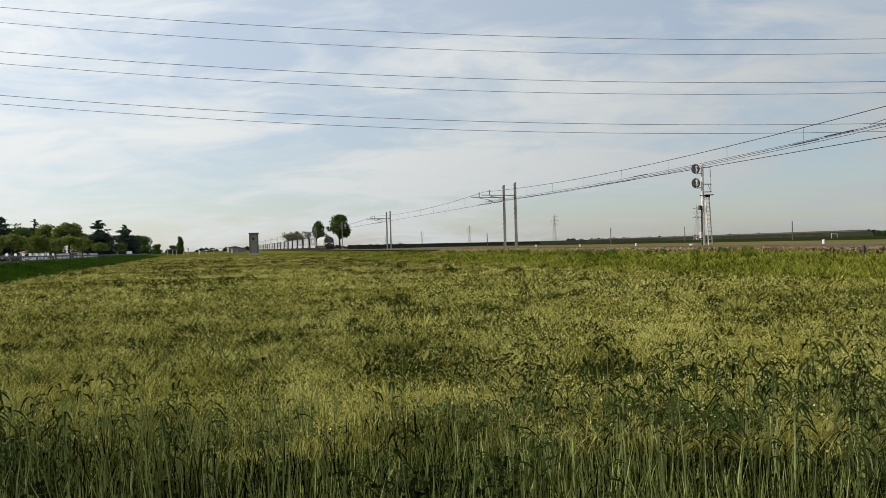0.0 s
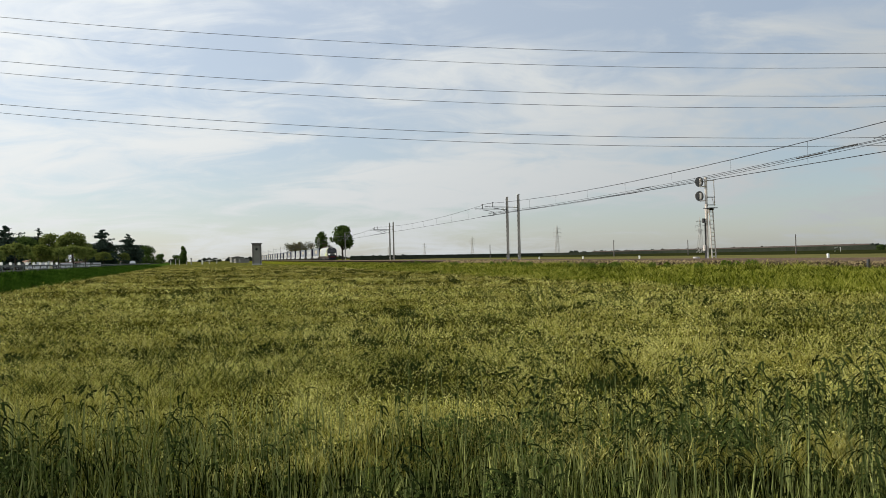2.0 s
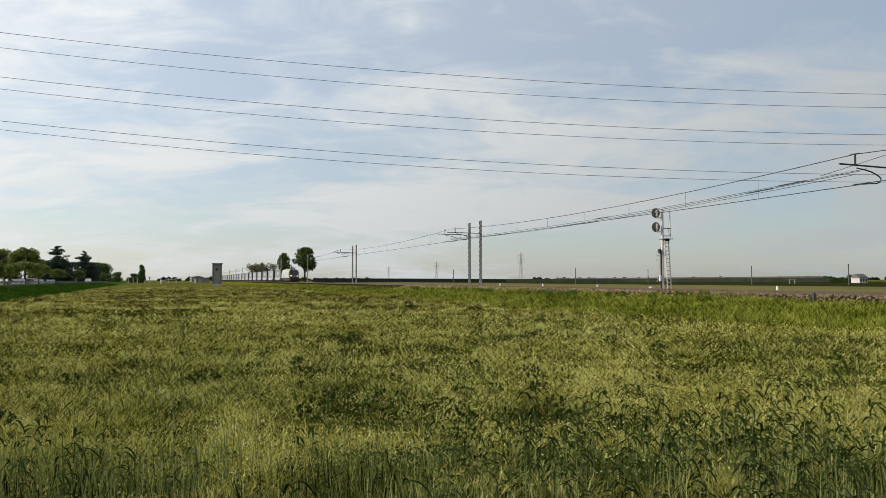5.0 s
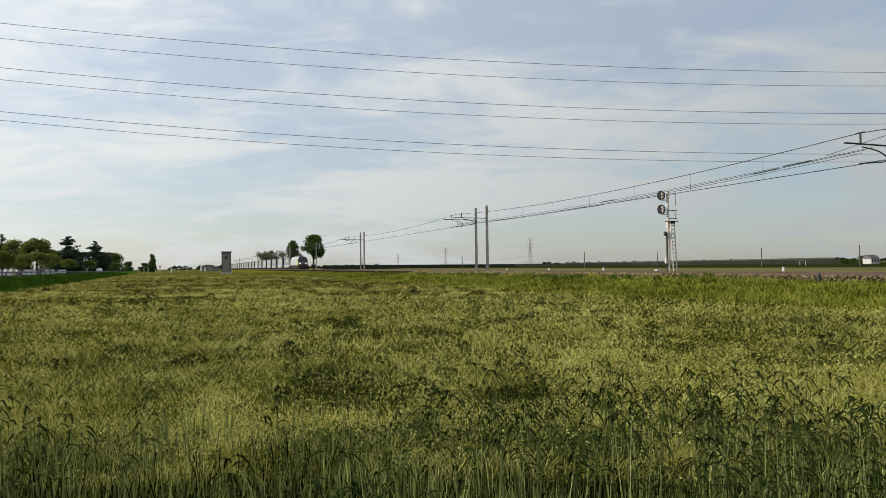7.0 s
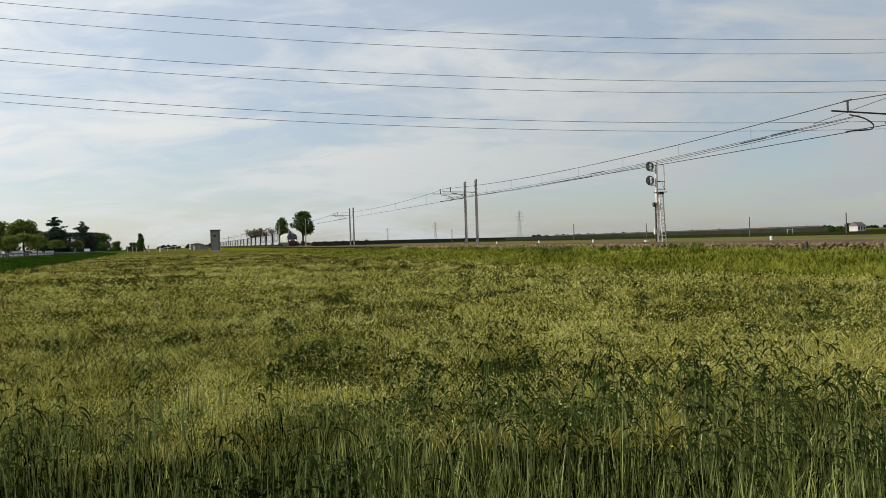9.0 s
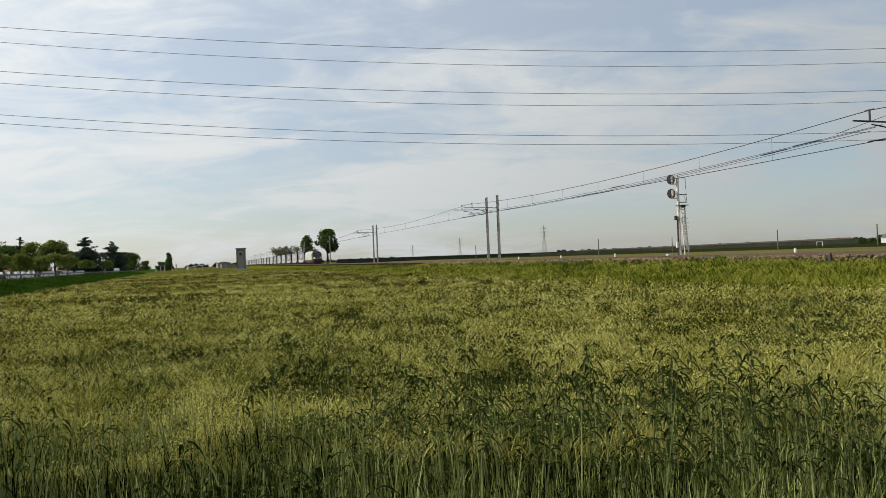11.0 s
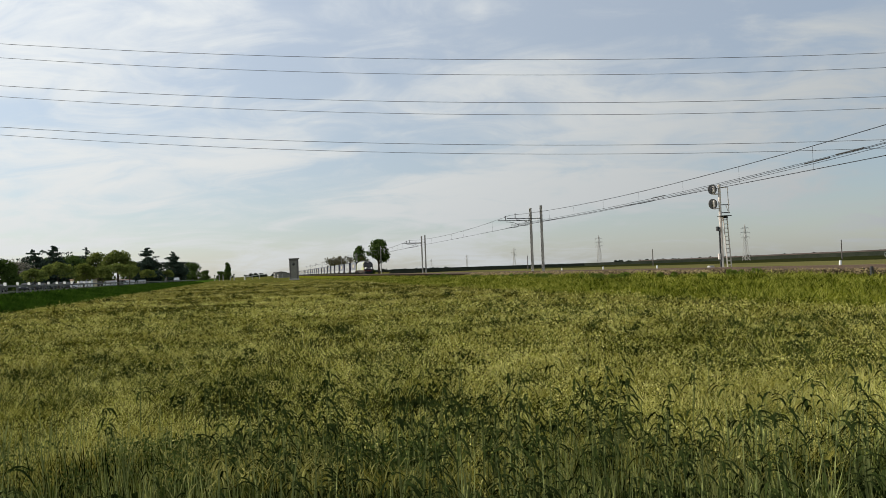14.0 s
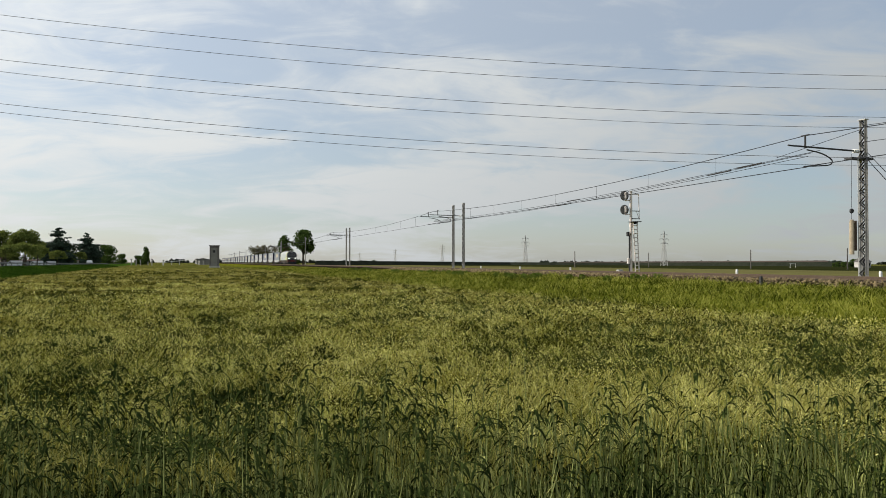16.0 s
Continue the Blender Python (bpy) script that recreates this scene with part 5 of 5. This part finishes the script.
# ---- meadow plants ----
def ribbons(x, y, z0, h, w, lean, azim, bend, rng, seg=2):
    """Tapered grass blades: arrays of feet, heights, widths; returns vertices and triangles."""
    n = len(x)
    face = rng.uniform(0, 2 * np.pi, n)
    wx, wy = np.cos(face) * w / 2, np.sin(face) * w / 2
    dx, dy = np.cos(azim), np.sin(azim)
    rows = []
    for k in range(seg + 1):
        u = k / seg
        off = lean * h * u + bend * h * u * u
        px, py = x + dx * off, y + dy * off
        pz = z0 + h * u * (1 - 0.35 * np.abs(bend) * u)
        if k < seg:
            t = 1 - 0.45 * u
            rows.append(np.stack([px - wx * t, py - wy * t, pz], 1))
            rows.append(np.stack([px + wx * t, py + wy * t, pz], 1))
        else:
            rows.append(np.stack([px, py, pz], 1))
    v = np.stack(rows, 1)
    m = v.shape[1]
    tri = []
    for k in range(seg - 1):
        a = 2 * k
        tri += [(a, a + 1, a + 3), (a, a + 3, a + 2)]
    a = 2 * (seg - 1)
    tri.append((a, a + 1, a + 2))
    t = np.array(tri)[None] + m * np.arange(n)[:, None, None]
    return v.reshape(-1, 3), t.reshape(-1, 3)


def patchy(x, y, scale, seed):
    """Smooth value noise 0..1 over the plan."""
    rg = np.random.default_rng(seed)
    tab = rg.uniform(0, 1, (64, 64))
    u, v_ = x / scale, y / scale
    i, j = np.floor(u).astype(int), np.floor(v_).astype(int)
    fu, fv = u - i, v_ - j
    fu, fv = fu * fu * (3 - 2 * fu), fv * fv * (3 - 2 * fv)
    t = lambda a, b: tab[a % 64, b % 64]
    return (t(i, j) * (1 - fu) + t(i + 1, j) * fu) * (1 - fv) + (t(i, j + 1) * (1 - fu) + t(i + 1, j + 1) * fu) * fv


def field_spots(n, y0, y1, rng, power=1.0):
    """Feet of plants, denser near the path, over the wedge of meadow in front of it."""
    y = y0 * (y1 / y0) ** (rng.uniform(0, 1, n) ** power)
    a, b = -0.82 * y - 1.2, 3.9 + 0.86 * y
    x = a + (b - a) * rng.uniform(0, 1, n)
    dr = (x - R0.x) * RN.x + (y - R0.y) * RN.y
    dq = (x - Q0.x) * QN.x + (y - Q0.y) * QN.y
    keep = (dr > 17.5 + 2.5 * patchy(x, y, 3.0, 31)) & (dq < -4.0)
    return x[keep], y[keep]


def tufts(x, y, z0, h, per, spread, w, rng, flop=0.7):
    """Clumps of blades that lean outwards from each centre."""
    n = len(x) * per
    cx, cy = np.repeat(x, per), np.repeat(y, per)
    sp = np.repeat(spread, per)
    az = rng.uniform(0, 2 * np.pi, n)
    rr = sp * np.sqrt(rng.uniform(0, 1, n))
    out = rr / sp
    hh = np.repeat(h, per) * rng.uniform(0.65, 1.25, n) * (1.05 - 0.4 * out)
    zz = np.repeat(z0, per) if np.ndim(z0) else z0
    return ribbons(cx + np.cos(az) * rr, cy + np.sin(az) * rr, zz, hh, np.repeat(w, per) * rng.uniform(0.6, 1.4, n), 0.15 + flop * out * rng.uniform(0.3, 1, n), az + rng.normal(0, 0.6, n), rng.uniform(0.1, 0.8, n), rng)


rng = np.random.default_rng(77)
# Floor sheet painted dark, standing in for shadow gaps under the grass.
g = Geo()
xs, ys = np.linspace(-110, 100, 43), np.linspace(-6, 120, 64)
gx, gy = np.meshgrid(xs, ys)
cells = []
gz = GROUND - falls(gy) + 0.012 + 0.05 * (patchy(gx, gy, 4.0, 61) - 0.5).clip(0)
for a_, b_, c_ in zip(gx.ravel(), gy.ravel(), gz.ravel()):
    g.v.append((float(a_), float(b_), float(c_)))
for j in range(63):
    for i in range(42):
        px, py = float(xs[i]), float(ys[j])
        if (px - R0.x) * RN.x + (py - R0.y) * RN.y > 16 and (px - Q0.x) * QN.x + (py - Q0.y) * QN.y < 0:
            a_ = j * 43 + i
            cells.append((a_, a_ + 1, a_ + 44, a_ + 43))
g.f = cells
tagged(part("meadow_floor", g, M_SOIL_SHADE), "matted olive turf and soil, darkened for shade under the meadow grass", "ground", kind="structure")


def cushion(x, y):
    """Height of the matted growth, 0..1: rounded cushions with hollows between them."""
    c = patchy(x, y * 1.3, 2.2, 1) * 0.35 + patchy(x, y * 1.2, 0.75, 2) * 0.65
    c = np.clip((c - 0.22) / 0.5, 0, 1)
    return c * c * (3 - 2 * c)


# matted meadow grass, leafy and broken near the path, smoother farther out
x, y = field_spots(58000, 3.6, 170, rng)
hp = cushion(x, y)
keep = rng.uniform(0, 1, len(x)) < (0.3 + 0.7 * hp) * np.clip((y - 4.7 + 1.5 * (patchy(x, y, 1.3, 95) - 0.5)) / 1.8 + np.clip(-0.25 * x - 0.2, 0, 0.4), 0.06, 1)
x, y, hp = x[keep], y[keep], hp[keep]
distant = y * rng.uniform(0.7, 1.4, len(x)) > 20
for nm, mt, sel, per in (("meadow_grass", M_GRASS, ~distant, 10), ("distant_grass", M_FARGRASS, distant, 8)):
    xx, yy, hh = x[sel], y[sel], hp[sel]
    far = np.clip(yy / 40, 0, 2)
    v, t = tufts(xx, yy, GROUND - 0.02 - falls(yy), 0.035 + 0.24 * hh, per, 0.09 + 0.09 * far + 0.05 * rng.uniform(0, 1, len(xx)), np.maximum(0.006, 0.00075 * yy), rng, 1.1)
    tagged(new(nm, tri_mesh(nm, v, t, mt)), "low matted olive green meadow grass in tufts" if nm == "meadow_grass" else "smooth olive and brown grass of the far meadow", "grass", kind="stuff")

# taller, greener grass close to the path; near-black blades stand for shaded gaps
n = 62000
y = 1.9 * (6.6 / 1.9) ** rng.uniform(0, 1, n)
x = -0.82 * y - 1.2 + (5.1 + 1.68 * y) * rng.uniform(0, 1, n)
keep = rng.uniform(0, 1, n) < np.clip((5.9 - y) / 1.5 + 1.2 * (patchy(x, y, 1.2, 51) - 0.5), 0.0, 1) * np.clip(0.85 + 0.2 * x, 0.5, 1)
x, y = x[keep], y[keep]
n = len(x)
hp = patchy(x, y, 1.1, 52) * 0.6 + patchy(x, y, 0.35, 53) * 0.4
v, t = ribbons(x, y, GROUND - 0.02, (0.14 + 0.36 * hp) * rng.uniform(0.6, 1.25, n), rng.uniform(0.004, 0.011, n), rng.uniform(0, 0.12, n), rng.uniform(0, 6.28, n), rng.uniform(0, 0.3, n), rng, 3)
tagged(new("tall_grass", tri_mesh("tall_grass", v, t, M_TALL)), "taller green grass in the near meadow, darkened for shade between blades", "grass", kind="stuff")

# dense leafy growth in patches between the tall weeds; dark end paints shaded gaps
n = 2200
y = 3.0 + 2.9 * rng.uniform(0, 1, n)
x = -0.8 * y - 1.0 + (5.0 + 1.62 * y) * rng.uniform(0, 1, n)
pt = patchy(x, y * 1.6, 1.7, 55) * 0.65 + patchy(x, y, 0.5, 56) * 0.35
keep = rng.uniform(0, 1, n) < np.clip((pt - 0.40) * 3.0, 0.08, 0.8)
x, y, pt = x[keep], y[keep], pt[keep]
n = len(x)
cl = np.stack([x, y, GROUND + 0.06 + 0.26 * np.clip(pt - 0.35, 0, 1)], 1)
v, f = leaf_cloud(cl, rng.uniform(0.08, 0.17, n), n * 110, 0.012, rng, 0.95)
tagged(new("leafy_undergrowth", tri_mesh("leafy_undergrowth", v, f, M_UNDERGROWTH)), "dense green leafy undergrowth, darkened for shaded gaps between tall weeds", "weeds", kind="stuff")

# fluffy pale cushions of seeding grass
x, y = field_spots(3000, 5.6, 48, rng)
keep = rng.uniform(0, 1, len(x)) < np.clip((patchy(x * 0.7, y * 1.3, 2.6, 97) - 0.42) * 4, 0.02, 0.95)
x, y = x[keep], y[keep]
v, t = tufts(x, y, GROUND - falls(y), 0.16 + 0.09 * rng.uniform(0, 1, len(x)), 80, 0.16 + 0.22 * rng.uniform(0, 1, len(x)) + 0.006 * y, np.maximum(0.0055, 0.0008 * y), rng, 0.8)
tagged(new("pale_cushions", tri_mesh("pale_cushions", v, t, M_PUFF)), "fluffy pale green cushions of seeding grass", "grass", kind="stuff")

# pale seed heads on thin stems, in drifts
x, y = field_spots(150000, 4.5, 60, rng)
pt = patchy(x, y * 1.4, 3.0, 3) * 0.6 + patchy(x, y * 1.4, 0.9, 4) * 0.4
keep = rng.uniform(0, 1, len(x)) < np.clip((pt - 0.46) * 4.5, 0.02, 1) * np.clip(12 / y, 0.15, 1)
x, y = x[keep], y[keep]
n = len(x)
h = 0.10 + 0.2 * cushion(x, y) * rng.uniform(0.7, 1.1, n)
v1, t1 = ribbons(x, y, GROUND + h * 0.5 - falls(y), h * 0.5, np.maximum(0.007, 0.0010 * y) * rng.uniform(0.7, 1.5, n), rng.uniform(0, 0.6, n), rng.uniform(0, 6.28, n), rng.uniform(0.2, 1.0, n), rng)
tagged(new("seed_heads", tri_mesh("seed_heads", v1, t1, M_SEED)), "pale straw coloured grass seed heads in drifts over the meadow", "grass", kind="stuff")

# small leafy herbs that cover the cushions and give the meadow its grain
x, y = field_spots(230000, 4.4, 45, rng, 1.1)
pt = patchy(x, y, 0.55, 71) * 0.5 + patchy(x, y, 1.7, 72) * 0.5
keep = rng.uniform(0, 1, len(x)) < np.clip((pt - 0.22) * 3.0, 0.05, 1) * np.clip((38 - y) / 24, 0.04, 1) * np.clip((y - 4.4) / 2.0, 0.1, 1)
x, y, pt = x[keep], y[keep], pt[keep]
n = len(x)
zt = GROUND - falls(y) + 0.02 + (0.05 + 0.25 * cushion(x, y)) * rng.uniform(0.55, 1.15, n)
a = rng.normal(size=(n, 3)) * np.array([1, 1, 0.9])
a /= np.linalg.norm(a, axis=1)[:, None]
b = np.cross(a, rng.normal(size=(n, 3)))
b /= np.linalg.norm(b, axis=1)[:, None]
sz = (np.maximum(0.009, 0.0012 * y) * rng.uniform(0.6, 1.5, n))[:, None]
pale = rng.uniform(0, 1, n) < np.clip((patchy(x, y * 1.4, 2.4, 73) - 0.35) * 0.5, 0.02, 0.2) * np.clip(13 / y, 0.15, 1)
sz[pale] *= 0.5
c = np.stack([x, y, zt], 1)
vq = np.stack([c - a * sz, c + b * sz * 0.6, c + a * sz, c - b * sz * 0.6], 1)
for nm, mt, sel, lb in (("herb_leaves", M_GRASS, ~pale, "small olive green herb leaves in the meadow"), ("herb_flowers", M_SEED, pale, "small pale fluffy flower heads in the meadow")):
    q = vq[sel].reshape(-1, 3)
    k4 = 4 * np.arange(int(sel.sum()))[:, None]
    tagged(new(nm, tri_mesh(nm, q, np.concatenate([k4 + np.array([[0, 1, 2]]), k4 + np.array([[0, 2, 3]])]), mt)), lb, "herbs", kind="stuff")

# lush bank grass along the railway
n = 19500
s = -30 + 210 * rng.uniform(0, 1, n) ** 1.5
d = 5.9 + 14.0 * rng.uniform(0, 1, n)
z = np.interp(d, [6.0, 12.0, 18.0, 20.5], [0.52, 0.40, 0.22, 0.05]) - falls(R0.y + RU.y * s + RN.y * d)
hp = patchy(s, d, 1.6, 8) * 0.6 + patchy(s, d, 0.6, 9) * 0.4
x, y = R0.x + RU.x * s + RN.x * d, R0.y + RU.y * s + RN.y * d
dist = np.hypot(x - 2, y)
v, t = tufts(x, y, z - 0.03, (0.14 + 0.72 * hp ** 2.0) * np.clip(1.25 - s / 120, 0.35, 1), 9, 0.14 + 0.0025 * dist, 0.0009 * dist, rng, 0.5)
tagged(new("bank_grass", tri_mesh("bank_grass", v, t, M_LUSH)), "bright lush green grass on the railway bank", "grass", kind="stuff")

# broad-leaved dark green clumps along the top of the railway bank
n = 70
s = 6 + 74 * rng.uniform(0, 1, n)
d = 7.0 + 4.5 * rng.uniform(0, 1, n)
keep = patchy(s, d, 7.0, 101) > 0.42
s, d = s[keep], d[keep]
n = len(s)
cl = np.stack([R0.x + RU.x * s + RN.x * d, R0.y + RU.y * s + RN.y * d, np.interp(d, [6.0, 12.0], [0.52, 0.40]) + 0.25], 1)
cl[:, 2] -= falls(cl[:, 1])
v, f = leaf_cloud(cl, rng.uniform(0.16, 0.36, n), n * 110, 0.06, rng, 0.75)
tagged(new("bank_weeds", tri_mesh("bank_weeds", v, f, M_BANKWEED)), "broad leaved green weeds in clumps on the railway bank", "weeds", kind="stuff")

# low straw wisps in long streaks over the far meadow
x, y = field_spots(60000, 16, 130, rng)
pt = patchy(x * 0.35 + y * 0.1, y, 2.4, 91) * 0.6 + patchy(x, y * 2.0, 2.0, 92) * 0.4
keep = rng.uniform(0, 1, len(x)) < np.clip((pt - 0.60) * 5, 0.0, 0.8)
x, y = x[keep], y[keep]
n = len(x)
v, t = ribbons(x, y, GROUND - falls(y), 0.12 + 0.16 * rng.uniform(0, 1, n), 0.0014 * y * rng.uniform(0.6, 1.4, n), rng.uniform(0.2, 1.2, n), rng.uniform(0, 6.28, n), rng.uniform(0.2, 1.0, n), rng)
tagged(new("straw_wisps", tri_mesh("straw_wisps", v, t, M_SEED)), "pale straw wisps lying in streaks over the far meadow", "grass", kind="stuff")

# small flowers
x, y = field_spots(2500, 5.0, 40, rng)
n = len(x)
v, f = leaf_cloud(np.stack([x, y, GROUND - falls(y) + rng.uniform(0.15, 0.4, n)], 1), np.full(n, 0.02), n * 2, 0.007, rng)
tagged(new("meadow_flowers", tri_mesh("meadow_flowers", v, f, M_FLOWER)), "tiny pale yellow flowers scattered in the grass", "flowers", kind="stuff")

# tall weeds with drooping dark leaves near the path
n = 1800
y = 3.3 + 4.2 * rng.uniform(0, 1, n)
x = -0.75 * y - 0.8 + (4.9 + 1.55 * y) * rng.uniform(0, 1, n)
dens = patchy(x, y, 1.5, 21)
keep = rng.uniform(0, 1, n) < np.clip((dens - 0.25) * 2.0, 0.10, 0.8) * np.clip(0.85 + 0.15 * x, 0.5, 1) * np.clip((7.2 - y) / 2.4, 0.10, 1)
x, y = x[keep], y[keep]
n = len(x)
h = rng.uniform(0.30, 0.74, n) + 0.14 * (rng.uniform(0, 1, n) > 0.85)
az = rng.uniform(0, 6.28, n)
ln = rng.uniform(0, 0.16, n)
sv, st = ribbons(x, y, GROUND, h, np.full(n, 0.010), ln, az, np.zeros(n), rng, 2)
sv2, st2 = ribbons(x + 0.002, y + 0.002, GROUND, h, np.full(n, 0.010), ln, az, np.zeros(n), rng, 2)
ns = 3900
y2 = 2.6 + 3.6 * rng.uniform(0, 1, ns)
x2 = -0.78 * y2 - 0.8 + (4.9 + 1.6 * y2) * rng.uniform(0, 1, ns)
sv3, st3 = ribbons(x2, y2, GROUND, rng.uniform(0.20, 0.52, ns), rng.uniform(0.008, 0.014, ns), rng.uniform(0, 0.12, ns), rng.uniform(0, 6.28, ns), rng.uniform(0, 0.15, ns), rng, 2)
sv2, st2 = np.concatenate([sv2, sv3]), np.concatenate([st2, st3 + len(sv2)])
tagged(new("weed_stalks", tri_mesh("weed_stalks", np.concatenate([sv, sv2]), np.concatenate([st, st2 + len(sv)]), M_STALK)), "upright pale green weed stalks in the near meadow", "weeds", kind="stuff")
lv, lt, base = [], [], 0
for k in range(9):
    u = rng.uniform(0.45, 1.0, n) if k else np.full(n, 0.97)
    fx, fy, fz = x + np.cos(az) * ln * h * u, y + np.sin(az) * ln * h * u, GROUND + h * u
    la = rng.uniform(0, 6.28, n)
    ll = rng.uniform(0.05, 0.15, n)
    wd = rng.uniform(0.009, 0.017, n) * np.clip(y / 5.5, 0.75, 1.5)
    rows = []
    for q in range(5):
        r = q / 4
        px, py = fx + np.cos(la) * ll * r, fy + np.sin(la) * ll * r
        pz = fz + ll * (0.75 * r - 1.25 * r * r)
        ww = wd * (0.35 + 1.6 * r - 1.9 * r * r) if q < 4 else wd * 0.05
        ox, oy = -np.sin(la) * ww, np.cos(la) * ww
        rows += [np.stack([px - ox, py - oy, pz], 1), np.stack([px + ox, py + oy, pz + 0.004], 1)]
    vv = np.stack(rows, 1)
    tt = np.array([q for i in range(4) for q in ((2 * i, 2 * i + 1, 2 * i + 3), (2 * i, 2 * i + 3, 2 * i + 2))])
    lv.append(vv.reshape(-1, 3))
    lt.append((tt[None] + 10 * np.arange(n)[:, None, None]).reshape(-1, 3) + base)
    base += n * 10
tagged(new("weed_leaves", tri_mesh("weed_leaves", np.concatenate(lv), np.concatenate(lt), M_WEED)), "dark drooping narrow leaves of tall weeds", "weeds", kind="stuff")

# short dark arching weeds through the open meadow
x, y = field_spots(7500, 7.5, 30, rng)
keep = rng.uniform(0, 1, len(x)) < np.clip((patchy(x, y, 0.9, 81) * 0.5 + patchy(x, y, 3.2, 82) * 0.5 - 0.34) * 3.2, 0.04, 0.9)
x, y = np.repeat(x[keep], 3), np.repeat(y[keep], 3)
n = len(x)
x, y = x + rng.normal(0, 0.03, n), y + rng.normal(0, 0.03, n)
v, t = ribbons(x, y, GROUND + 0.08 - falls(y), rng.uniform(0.12, 0.32, n), np.maximum(0.008, 0.0011 * y) * rng.uniform(0.6, 1.3, n), rng.uniform(0.1, 0.7, n), rng.uniform(0, 6.28, n), rng.uniform(0.3, 1.1, n), rng, 3)
tagged(new("short_weeds", tri_mesh("short_weeds", v, t, M_FOLIAGE)), "short dark arching weeds scattered through the meadow", "weeds", kind="stuff")

# dark weed clumps over the meadow, near black to imitate its shaded hollows
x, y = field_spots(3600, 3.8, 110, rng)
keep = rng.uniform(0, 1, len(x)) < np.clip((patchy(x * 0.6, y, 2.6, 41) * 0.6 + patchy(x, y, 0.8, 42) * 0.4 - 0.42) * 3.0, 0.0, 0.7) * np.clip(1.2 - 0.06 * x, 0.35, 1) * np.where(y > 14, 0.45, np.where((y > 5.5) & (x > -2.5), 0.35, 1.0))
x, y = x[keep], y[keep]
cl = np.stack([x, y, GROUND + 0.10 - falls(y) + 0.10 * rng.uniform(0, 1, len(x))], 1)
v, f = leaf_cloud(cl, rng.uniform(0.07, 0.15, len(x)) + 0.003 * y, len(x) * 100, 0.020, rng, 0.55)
tagged(new("weed_shade_clumps", tri_mesh("weed_shade_clumps", v, f, M_WEED)), "low weed clumps scattered over the meadow, blackened as shaded hollows", "weeds", kind="stuff")

# tall dark grass on the road bank
n = 40000
s = 20 + 230 * rng.uniform(0, 1, n) ** 1.6
d = rng.uniform(-5.2, -0.6, n)
z = np.interp(d, [-5.0, -3.9, -0.4], [0.12, 0.26, 0.84])
z = GROUND + (z - GROUND) * np.interp(s, [47.0, 230.0], [1.17, 0.82])
x, y = Q0.x + QU.x * s + QN.x * d, Q0.y + QU.y * s + QN.y * d
dist = np.hypot(x - 2, y)
v, t = ribbons(x, y, z - 0.02 - falls(y), 0.28 * rng.uniform(0.5, 1.5, n), 0.0015 * dist * rng.uniform(0.7, 1.4, n), rng.uniform(0, 0.3, n), rng.uniform(0, 6.28, n), rng.uniform(0.1, 0.6, n), rng)
tagged(new("road_bank_grass", tri_mesh("road_bank_grass", v, t, M_DARKBANK)), "tall dark green grass on the road bank", "grass", kind="stuff")
